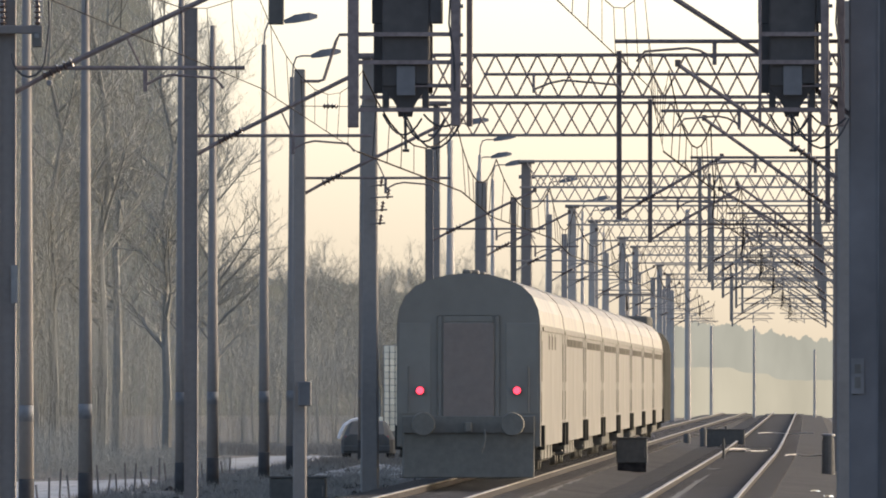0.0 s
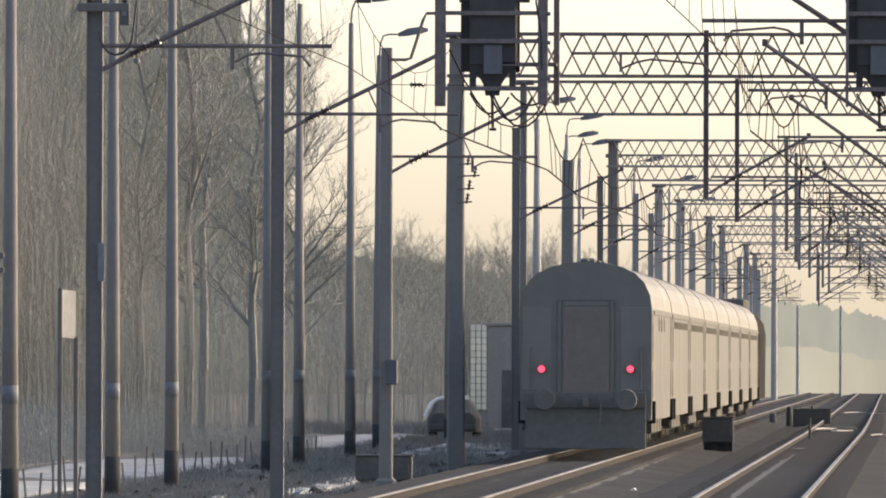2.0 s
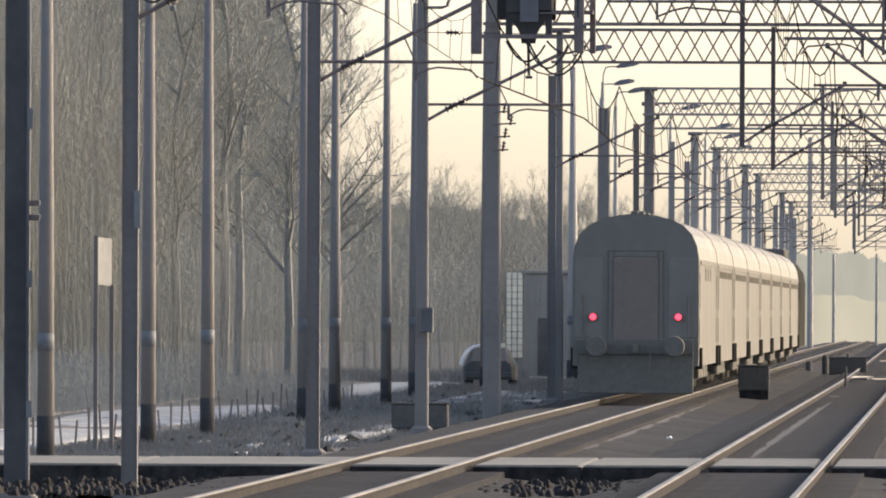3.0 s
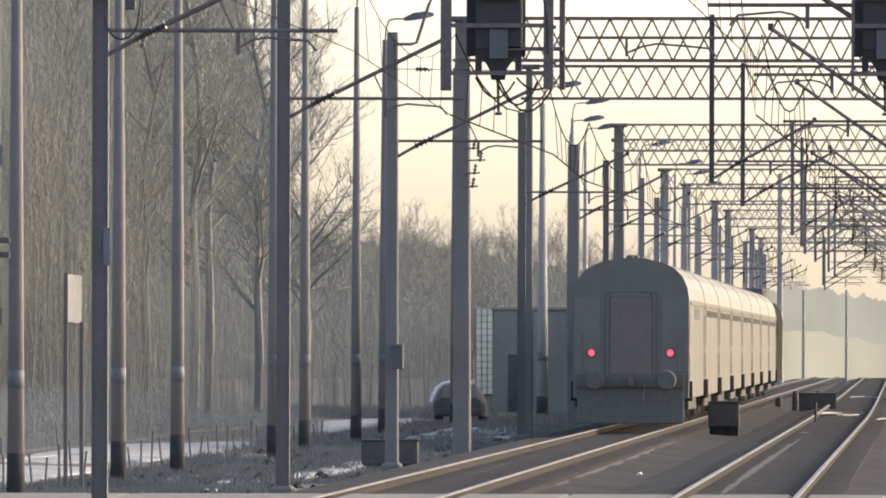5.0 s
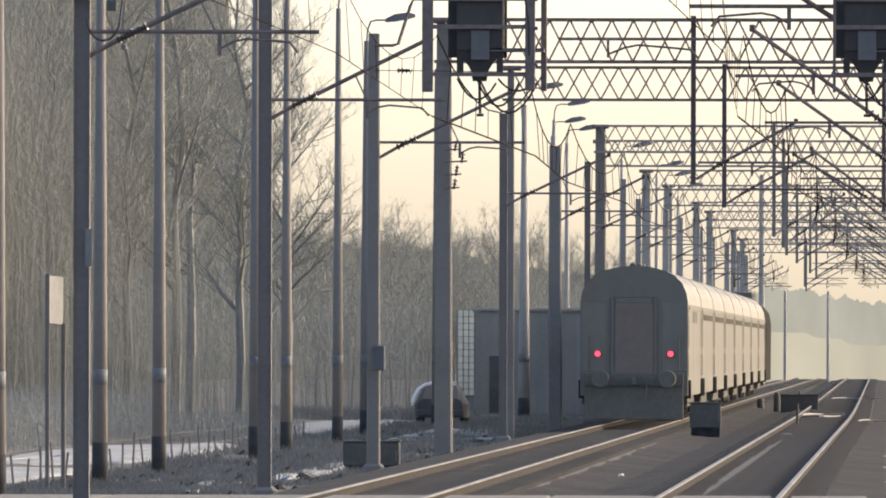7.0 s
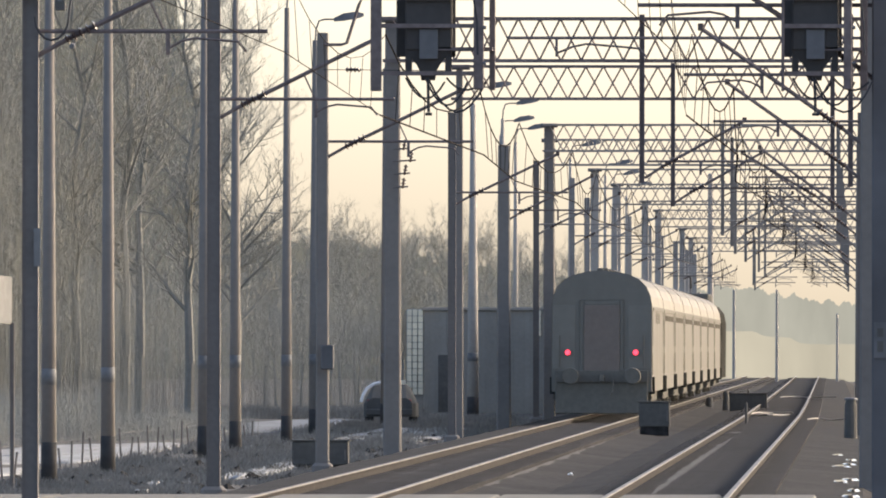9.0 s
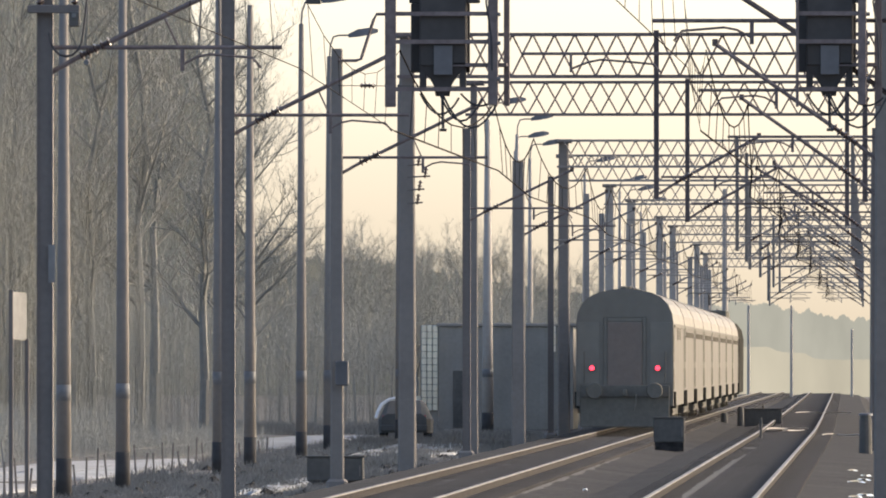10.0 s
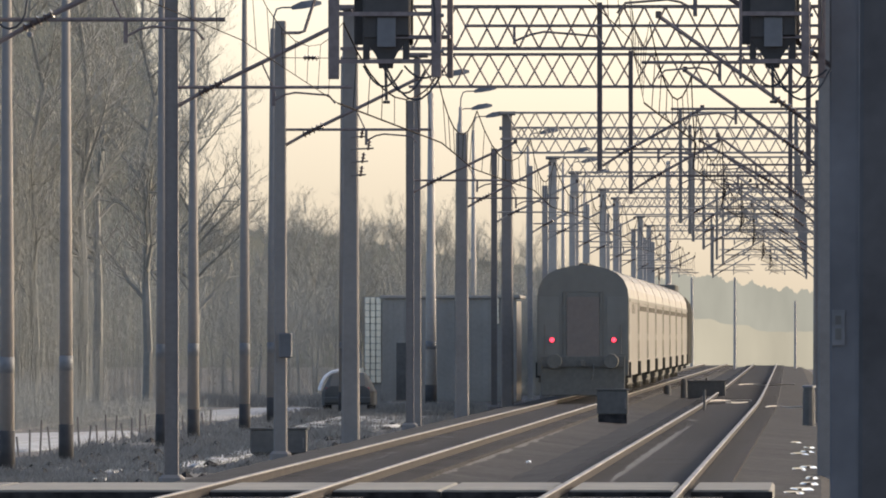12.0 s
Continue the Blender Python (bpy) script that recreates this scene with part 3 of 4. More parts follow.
# ---- lamp posts ----
def lamp_post(x, y, height, lamp=True, band=2.1, wide=0.11):
    t = thing("street_lamp", "tapered grey concrete lamp post with a white painted band", "street lamp", "lamp posts beside the line", at=(x, y, -0.5))
    h = height + 0.5
    # Lamp posts past 500 m take the concrete paled for haze.
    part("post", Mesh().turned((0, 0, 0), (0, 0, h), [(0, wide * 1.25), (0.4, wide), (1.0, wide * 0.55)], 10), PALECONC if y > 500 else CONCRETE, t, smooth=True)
    k = lambda z: wide * (1.25 - 0.25 * z / (0.4 * h)) if z < 0.4 * h else wide * (1 - 0.45 * (z - 0.4 * h) / (0.6 * h))
    part("band", Mesh().turned((0, 0, band), (0, 0, band + 0.28), [(0, k(band) + 0.004), (1, k(band + 0.28) + 0.004)], 10), BAND, t, "white painted band", smooth=True)
    part("base_coat", Mesh().turned((0, 0, 0), (0, 0, 0.7), [(0, k(0) + 0.004), (1, k(0.7) + 0.004)], 10), TAR, t, "dark tarred base", smooth=True)
    if lamp:
        part("arm", Mesh().path([(0, 0, h), (0.02, 0, h + 0.3), (0.1, 0, h + 0.52), (0.25, 0, h + 0.56), (0.6, 0, h + 0.56)], 0.025, 6), LAMPGREY, t)
        ring = lambda x0, w, z0, z1: [(x0, -w, z0), (x0, w, z0), (x0, w * .6, z1), (x0, -w * .6, z1)]
        part("lamp_head", Mesh().loft([ring(0.5, .06, h + .5, h + .6), ring(0.75, .15, h + .52, h + .72), ring(1.1, .16, h + .58, h + .77), ring(1.3, .08, h + .64, h + .72)]), LAMPGREY, t, "flat grey lamp head")
    return t


for x, y, h, lamp in ((-14.08, 235, 10.2, 1), (-14.09, 265, 10.2, 1), (-14.0, 284, 10.2, 1), (-13.8, 321, 10.2, 1), (-14.0, 342, 9.9, 0), (-13.9, 370, 10.1, 1), (-14.6, 409, 10.1, 1), (-14.0, 450, 10.1, 1),
                      (-13.05, 515, 10.1, 1), (-12.85, 549, 10.1, 1), (-13.9, 591, 10.1, 1), (-13.8, 612, 10.1, 1), (-12.42, 655, 10.0, 1), (-12.0, 720, 10.0, 1), (-12.3, 763, 10.0, 1), (-12.45, 815, 10.0, 1)):
    lamp_post(x, y, h, lamp, 1.9 if y > 300 else 1.7, 0.16 if y == 515 else 0.14 if y == 409 else 0.11)


# ---- the train: eight coaches and a locomotive ----
COACH = 26.4
TRAIN_SIZE = 0.936  # train shrunk and drawn nearer to fit the camera's view


def section():
    half = [(1.41, 0.62), (1.415, 1.6), (1.41, 3.02), (1.37, 3.3), (1.25, 3.57), (1.05, 3.77), (0.78, 3.9), (0.4, 3.99)]
    return half


def bogie(parent, y):
    b = part("bogie", Mesh().box(-1.05, -0.9, y - 1.7, y + 1.7, 0.35, 0.62, 0.02).box(0.9, 1.05, y - 1.7, y + 1.7, 0.35, 0.62, 0.02).box(-0.9, 0.9, y - 0.25, y + 0.25, 0.4, 0.65), UNDER, parent)
    for dy, sx in itertools.product((-1.25, 1.25), (-1, 1)):
        part("wheel", Mesh().turned((sx * 0.69, y + dy, 0.46), (sx * 0.82, y + dy, 0.46), [(0, 0.48), (0.2, 0.46), (1, 0.455)], 20), UNDER, b)
        part("axle_box", Mesh().box(*sorted((sx * 0.9, sx * 1.12)), y + dy - 0.16, y + dy + 0.16, 0.3, 0.62, 0.02), UNDER, b)


def coach_mesh(t, rear):
    L = COACH - 0.35
    half = section()
    wall_pts = [p for p in half if p[1] <= 3.02]
    # side walls, each a shell with some thickness
    for sx in (-1, 1):
        m = Mesh()
        m.loft([[(sx * x, y, z) for x, z in wall_pts] + [(sx * (x - 0.07), y, z) for x, z in reversed(wall_pts)] for y in (0.02, L - 0.02)])
        part("side_wall", m, SIDEPAINT, t)
        part("rain_gutter", Mesh().box(*sorted((sx * 1.4, sx * 1.432)), 2.4 if rear else 0.3, L - 0.3, 2.9, 2.98), SIDEPAINT, t)
        for k in range(3 if rear else 10):
            y, w, low_z = (9.0 + 3.2 * k, 1.0, 2.55) if rear else (3.2 + k * 2.02, 1.9, 2.66)
            win = part("window", Mesh().box(*sorted((sx * 1.405, sx * 1.4165)), y, y + w, low_z, 2.82), GLASS, t)
            part("window_frame", Mesh().box(*sorted((sx * 1.41, sx * 1.419)), y - 0.05, y + w + 0.05, 2.82, 2.87), SIDEPAINT, win)
        for y in (1.0, L - 1.9):
            d = part("door", Mesh().box(*sorted((sx * 1.405, sx * 1.417)), y, y + 0.9, 0.75, 2.85), SIDEPAINT, t, "coach door")
            part("door_seam", Mesh().box(*sorted((sx * 1.41, sx * 1.419)), y - 0.03, y - 0.015, 1.1, 2.9), UNDER, d)
            part("door_window", Mesh().box(*sorted((sx * 1.41, sx * 1.42)), y + 0.2, y + 0.7, 1.9, 2.7), GLASS, d)
            part("step", Mesh().box(*sorted((sx * 1.0, sx * 1.4)), y, y + 0.9, 0.42, 0.46).box(*sorted((sx * 1.1, sx * 1.38)), y, y + 0.05, 0.4, 0.7), UNDER, d)
            # Dark box set proud of the side, for the shade in the step recess.
            part("step_shade", Mesh().box(*sorted((sx * 1.33, sx * 1.475)), y - 0.1, y + 0.8, 0.55, 1.03), LOCOPAINT, d)
            part("handrail", Mesh().bar((sx * 1.42, y - 0.1, 1.1), (sx * 1.42, y - 0.1, 1.7), 0.01), SIDEPAINT, d)
    roof = [p for p in half if p[1] >= 3.02]
    prof = [(x, z) for x, z in roof] + [(0, 4.03)] + [(-x, z) for x, z in reversed(roof)]
    m = Mesh()
    m.loft([[(x, y, z) for x, z in prof] + [(x * 0.94, y, z - 0.07) for x, z in reversed(prof)] for y in (0.02, L - 0.02)])
    r = part("roof", m, ROOFPAINT, t, smooth=False)
    for y in (0.03, L - 0.12):
        rib = Mesh().loft([[(x * 1.003, yy, z + 0.008) for x, z in prof] + [(x * 0.99, yy, z - 0.02) for x, z in reversed(prof)] for yy in (y, y + 0.07)])
        part("roof_rib", rib, ROOFPAINT, r)
    for y in (2.0, 7.5, 13.0, 18.5, 23.5):
        part("roof_vent", Mesh().box(-0.16, 0.16, y, y + 0.5, 4.0, 4.11, 0.03), ROOFPAINT, r)
    part("roof_vent", Mesh().box(-0.12, 0.06, 0.02, 0.25, 4.0, 4.1, 0.03), UNDER, r)
    full = [(x, z) for x, z in half] + [(0, 4.03)] + [(-x, z) for x, z in reversed(half)]
    for y0, y1 in ((0.0, 0.06), (L - 0.06, L)):
        m = Mesh().loft([[(x * 0.998, y, z) for x, z in full] for y in (y0, y1)])
        part("end_wall", m, ENDPAINT, t, "grimy dark end wall")
    part("floor_frame", Mesh().box(-1.34, 1.34, 0.06, L - 0.06, 0.6, 0.95), UNDER, t)
    for yb in (0.0, L):
        s = -1 if yb == 0 else 1
        reach = 0.03 if rear and yb == 0 else 0.16
        g = part("gangway", Mesh().box(-0.62, -0.5, *sorted((yb, yb + s * reach)), 1.0, 3.2, 0.03).box(0.5, 0.62, *sorted((yb, yb + s * reach)), 1.0, 3.2, 0.03).box(-0.5, 0.5, *sorted((yb, yb + s * reach)), 3.05, 3.2, 0.03), ENDPAINT, t, "rubber gangway frame")
        part("gangway_door", Mesh().box(-0.5, 0.5, *sorted((yb + s * 0.01, yb + s * 0.06)), 1.0, 3.05, 0.01), DOORPAINT, t, "faded red-brown end door")
        if not (rear and yb == 0):
            part("door_window", Mesh().box(-0.22, 0.22, *sorted((yb + s * 0.05, yb + s * 0.075)), 2.0, 2.75), GLASS, t)
        for x in (-0.875, 0.875):
            bf = part("buffer", Mesh().turned((x, yb, 1.06), (x, yb + s * 0.55, 1.06), [(0, 0.13), (0.6, 0.11), (0.9, 0.1), (0.92, 0.24), (1.0, 0.22)], 16), UNDER, t)
        part("buffer_beam", Mesh().box(-1.3, 1.3, *sorted((yb, yb + s * 0.1)), 0.88, 1.22, 0.01), UNDER, t)
        for sx in (-1, 1):
            part("corner_panel", Mesh().box(*sorted((sx * 0.74, sx * 1.37)), *sorted((yb, yb + s * 0.015)), 1.26, 3.05, 0.006), CORNERPAINT, t, "lighter grey corner panel")
        for x in (-1.18, 1.18):
            part("grab_rail", Mesh().bar((x, yb + s * 0.08, 1.3), (x, yb + s * 0.08, 2.2), 0.016), UNDER, t)
        part("brake_hose", Mesh().path([(0.32, yb + s * 0.1, 0.95), (0.34, yb + s * 0.25, 0.8), (0.3, yb + s * 0.3, 0.6), (0.26, yb + s * 0.25, 0.5)], 0.025), UNDER, t)
        part("coupling", Mesh().box(-0.07, 0.07, *sorted((yb, yb + s * 0.4)), 0.9, 1.1, 0.02), UNDER, t)
    for y in (3.2, L - 3.2):
        bogie(t, y)
    for y, w in ((7.5, 1.6), (10.4, 2.2), (14.0, 1.8), (17.2, 1.3)):
        part("equipment_box", Mesh().box(-1.3, 1.3, y, y + w, 0.3, 0.62, 0.03), UNDER, t)
    if rear:
        # Added plates close the lit gap below the coach, where shade falls.
        part("end_shade_plate", Mesh().box(-1.3, 1.3, -0.05, 0.0, 0.0, 0.9, 0.02), UNDER, t, "added plate for the shade under the end wall")
        part("side_shade_plate", Mesh().box(0.95, 1.0, 0.1, 6.0, 0.12, 0.6), UNDER, t)
        for x in (-0.955, 0.955):
            lamp = part("tail_lamp", Mesh().turned((x, 0, 1.72), (x, -0.1, 1.72), [(0, 0.09), (0.8, 0.085), (1, 0.08)], 16), LENS, t, "red tail lamp rim")
            part("lens", Mesh().turned((x, -0.1, 1.72), (x, -0.125, 1.72), [(0, 0.075), (1, 0.055)], 16), REDLAMP, lamp, "glowing red lens")


TRAIN = []
last = thing("railway_coach", "last coach, dark grimy end with two lit red lamps", "railway coach", "coaches of the train")
coach_mesh(last, True)
TRAIN.append((last, 0.0))
second = thing("railway_coach", "cream-grey passenger coach with dark windows, sunlit side", "railway coach", "coaches of the train")
coach_mesh(second, False)
TRAIN.append((second, COACH))
for i in range(2, 8):
    TRAIN.append((copy_thing(second, pose(0, 0, 0)), COACH * i))


def locomotive():
    t = thing("locomotive", "dark electric locomotive with raised pantograph hauling the train", "locomotive")
    half = [(1.48, 0.6), (1.5, 2.9), (1.42, 3.3), (1.2, 3.6), (0.8, 3.72)]
    full = half + [(-x, z) for x, z in reversed(half)]
    part("body", Mesh().loft([[(x * k, y, z) for x, z in full] for y, k in ((0, 0.93), (0.5, 1), (17.5, 1), (18.3, 0.93))]), LOCOPAINT, t)
    for y in (3.4, 15.0):
        bogie(t, y)
    for y, w in ((2.0, 1.4), (6.0, 2.5), (10.5, 1.8), (13.6, 1.2)):
        part("roof_equipment", Mesh().box(-0.9, 0.9, y, y + w, 3.7, 4.15, 0.05), UNDER, t)
    for y in (3.0, 9.2, 15.3):
        part("roof_insulator", insulator((0.5, y, 3.7), (0.5, y, 4.2), 0.12), INSUL, t)
    m = Mesh().path([(0, 14.4, 3.9), (0, 15.8, 4.4), (0, 14.6, 4.9)], 0.04).bar((-0.85, 14.6, 4.95), (0.85, 14.6, 4.95), 0.03)
    m.bar((-0.5, 14.4, 3.9), (0.5, 14.4, 3.9), 0.05).bar((-0.85, 14.6, 4.95), (-1.0, 14.6, 4.8), 0.02).bar((0.85, 14.6, 4.95), (1.0, 14.6, 4.8), 0.02)
    part("pantograph", m, STEEL, t)
    for yb in (0.0, 18.3):
        s = -1 if yb == 0 else 1
        for x in (-0.875, 0.875):
            part("buffer", Mesh().turned((x, yb, 1.06), (x, yb + s * 0.5, 1.06), [(0, 0.13), (0.9, 0.1), (0.92, 0.24), (1.0, 0.22)], 14), UNDER, t)
        part("cab_window", Mesh().box(-1.1, 1.1, *sorted((yb, yb + s * 0.03)), 2.2, 2.9), GLASS, t)
    return t


TRAIN.append((locomotive(), COACH * 8))


# ---- verge: snow, fence, cabinets, sign, car, shed ----
snow_patch(-18.6, -15.6, 254, 300, "old grey-white snow along the fence", 3)
snow_patch(-19.6, -15.5, 306, 372, "old grey-white snow along the fence", 4)
snow_patch(-19.0, -15.4, 415, 500, "old grey-white snow beyond the fence", 5)
snow_patch(-13.7, -10.9, 382, 446, "thin grey-white snow beside the track", 6)
snow_patch(-11.6, -10.9, 272, 318, "narrow thawing strip of snow", 7)
for k, (x, y, w, d) in enumerate(((-12.1, 262, 0.12, 2), (-11.6, 261, 0.14, 2), (-13.2, 266, 0.1, 2), (-11.4, 236, 0.15, 3), (-12.6, 238, 0.1, 2), (-10.4, 384, 0.2, 3), (-13.6, 690, 0.6, 20), (-11.7, 248, 0.1, 2), (-13.9, 232, 0.2, 3))):
    snow_patch(x - w, x + w, y - d, y + d, "small rest of snow on dark soil", 20 + k)

def dead_grass(x0, x1, y0, y1, count, seed, tall):
    rnd = random.Random(seed)
    v, f = [], []
    while len(v) < count * 3:
        cx, cy = rnd.uniform(x0, x1), rnd.uniform(y0, y1)
        if noise.noise((cx * 0.8, cy * 0.09, seed)) < -0.12:
            continue
        for _ in range(5):
            x, y = cx + rnd.gauss(0, 0.12), cy + rnd.gauss(0, 0.3)
            z = ground_z(x, y) - 0.03
            h, w = tall * rnd.uniform(0.35, 1.0), rnd.uniform(0.006, 0.014)
            k = len(v)
            v += [(x - w, y, z), (x + w, y, z), (x + rnd.gauss(0, h * 0.4), y + rnd.gauss(0, h * 0.3), z + h)]
            f.append((k, k + 1, k + 2))
    tagged(new("dead_grass", Mesh().add(v, f).data("dead_grass", GRASS)), "dry brown winter grass beside the track", "grass", kind="stuff")


GRASS = material("dry brown grass", (0.31, 0.278, 0.235), 0.95, vary=0.3, bump=0, stain=0.4, tint=(0.17, 0.154, 0.132), spec=0.05)
dead_grass(-15.2, -10.2, 196, 300, 26000, 1, 0.2)
dead_grass(-15.2, -10.4, 140, 196, 9000, 4, 0.3)
dead_grass(-15.6, -10.2, 300, 520, 26000, 2, 0.26)
dead_grass(-22, -15.0, 500, 530, 6000, 3, 0.5)

def rubble(x0, x1, y0, y1, count, mat, label, category, size, seed):
    rnd = random.Random(seed)
    m = Mesh()
    for _ in range(count):
        x, y, r = rnd.uniform(x0, x1), rnd.uniform(y0, y1), size * rnd.uniform(0.4, 1.0)
        z = ground_z(x, y)
        j = lambda: rnd.uniform(0.7, 1.25) * r
        p = [(x - j(), y, z), (x + j(), y, z), (x, y - j(), z), (x, y + j(), z), (x + rnd.uniform(-.3, .3) * r, y, z + 0.6 * j()), (x, y, z - 0.5 * r)]
        m.add(p, [(0, 2, 4), (2, 1, 4), (1, 3, 4), (3, 0, 4), (2, 0, 5), (1, 2, 5), (3, 1, 5), (0, 3, 5)])
    tagged(new(category, m.data(category, mat)), label, category, kind="stuff")


rubble(-15.0, -10.0, 186, 225, 420, BALLAST, "dark clods and stones on the verge", "rubble", 0.22, 1)
rubble(-15.0, -9.8, 186, 232, 60, SNOW, "crumbs of frozen snow among the stones", "snow_crumbs", 0.1, 2)
rubble(-15.0, -10.2, 240, 420, 260, BALLAST, "dark clods and stones on the verge", "rubble", 0.2, 3)

fence = thing("wire_fence", "low dark wire fence on thin posts along the snow", "fence", at=(-15.3, 0, -0.5))
for i in range(34):
    y = 252 + 4.0 * i
    lean = 0.05 * math.sin(i * 2.3)
    part("post", Mesh().bar((0, y, 0), (lean, y, 0.55 + 0.14 * math.sin(i * 1.7)), 0.022), STEEL, fence)
for z in (0.3, 0.56):
    part("rail", Mesh().path([(0, 252 + 8 * i, z + 0.02 * math.sin(i)) for i in range(17)], 0.004, 4), STEEL, fence)
stick = thing("garden_stake", "thin pale leaning stake in the snow", "stake", at=(-15.5, 272, -0.5))
part("stake", Mesh().bar((0, 0, 0), (-0.08, 0, 1.0), 0.015), SIGNWHITE, stick)


def cabinet(x, y, w, h, label, z=-0.5, d=0.5, stub=False):
    t = thing("relay_cabinet", label, "cabinet", "trackside cabinets", at=(x, y, z))
    part("body", Mesh().box(-w / 2, w / 2, 0, d, 0.06, h, 0.02), DARKBOX, t)
    part("lid", Mesh().box(-w / 2 - 0.03, w / 2 + 0.03, -0.03, d + 0.03, h, h + 0.035, 0.01), DARKBOX, t)
    part("plinth", Mesh().box(-w / 2 + 0.03, w / 2 - 0.03, 0.03, d - 0.03, -0.16, 0.06), BALLAST, t)
    part("hinge", Mesh().box(w / 2 - 0.08, w / 2 - 0.05, -0.015, 0, h * 0.3, h * 0.7), STEEL, t)
    if stub:
        part("knob", Mesh().bar((0, d / 2, h + 0.03), (0, d / 2, h + 0.13), 0.04), DARKBOX, t)
    return t


cabinet(-3.64, 500, 1.24, 0.72, "dark grey low relay cabinet between the tracks", z=-0.37, stub=True)
cabinet(-4.92, 366, 0.75, 0.64, "dark grey relay cabinet beside the rails", z=-0.1)
cabinet(-10.5, 297, 1.1, 0.52, "low dark grey box at a mast foot")


def stub_post(x, y, h, r, label, cap=False):
    t = thing("marker_post", label, "marker post", "short posts beside the track", at=(x, y, -0.5))
    part("post", Mesh().turned((0, 0, 0), (0, 0, h), [(0, r * 1.1), (0.9, r), (1.0, r * 0.8)], 12), DARKBOX, t)
    if cap:
        part("cap", Mesh().turned((0, 0, h), (0, 0, h + 0.06), [(0, r * 1.15), (0.7, r * 1.1), (1, r * 0.6)], 12), PLATE, t, "pale cap")


stub_post(-4.55, 520, 0.88, 0.11, "short dark post between the tracks")
stub_post(-5.28, 537, 0.62, 0.12, "short dark post between the tracks")
stub_post(-0.2, 352, 1.15, 0.14, "short dark bollard with a pale cap", True)
stub_post(-2.98, 402, 0.92, 0.035, "thin dark stake beside the rail")

# hardware on the ballast, and a made-up near-white scrap for a small glint
glint_bit = thing("foil_scrap", "small near-white scrap for a glint on the ballast", "litter", at=(-4.81, 254, -0.27))
part("scrap", Mesh().add([(-0.04, 0, 0), (0.045, 0.05, 0.0), (0.02, 0.3, 0.04), (-0.05, 0.2, 0.02), (0, -0.03, 0.03), (0.01, 0.12, 0.04)],
                         [(0, 1, 4), (1, 2, 5), (1, 5, 4), (2, 3, 5), (3, 0, 4), (3, 4, 5), (3, 2, 1, 0)]), material("near-white glint", (0.9, 0.88, 0.82), 0.35, 0.3, vary=0.05, bump=0), glint_bit)
hose = thing("cable_coil", "pale bent cable lying between the rails", "cable", at=(-2.62, 452, -0.1))
part("loop", Mesh().path([(0.62 * math.cos(a) * (1 + 0.15 * math.sin(2 * a)), 9.0 * math.sin(a), 0.015 * math.sin(3 * a)) for a in np.linspace(0.4, 6.0, 26)], 0.028, 6), PALECONC, hose)
for x0, x1, y in ((-3.1, -0.9, 600), (-1.4, -0.3, 411)):
    wire = thing("ground_cable", "thin pale cable laid across the ballast", "cable", at=(0, y, -0.1))
    part("cable", Mesh().path([(x0 + (x1 - x0) * q, 3 * math.sin(q * 5), 0.02 * math.sin(q * 9) + 0.03) for q in np.linspace(0, 1, 9)], 0.02, 5), PALECONC, wire)

sign = thing("trackside_sign", "pale sign board seen nearly edge-on, on two dark posts", "sign", at=(-13.95, 248, -0.5))
part("post", Mesh().box(-0.13, -0.06, -0.04, 0.03, 0, 3.55, 0.008), STEEL, sign)
part("post", Mesh().box(0.1, 0.17, 0.5, 0.57, 0, 2.75, 0.008), STEEL, sign)
part("board", Mesh().add([(-0.06, 0, 2.75), (0.13, 0.55, 2.72), (0.13, 0.55, 3.5), (-0.06, 0, 3.52), (-0.08, 0.02, 2.75), (0.11, 0.57, 2.72), (0.11, 0.57, 3.5), (-0.08, 0.02, 3.52)],
                         [(0, 1, 2, 3), (7, 6, 5, 4), (0, 4, 5, 1), (1, 5, 6, 2), (2, 6, 7, 3), (3, 7, 4, 0)]), SIGNWHITE, sign, "pale board")

# the number on the near mast, as plain bars
plate = thing("mast_plate", "worn pale number plate on the dark mast", "sign", at=(0.24, 180.215, 1.95))
part("plate", Mesh().box(-0.07, 0.08, 0, 0.012, -0.22, 0.2), PLATE, plate)
part("bar", Mesh().box(-0.03, 0.04, -0.008, 0, -0.15, -0.02), DARKBOX, plate)
part("bar", Mesh().box(-0.03, 0.04, -0.008, 0, 0.03, 0.13), DARKBOX, plate)


RIMWHITE = material("near-white highlight rim", (0.82, 0.82, 0.8), 0.6, vary=0.05, grain=3, tint=(0.74, 0.74, 0.73))


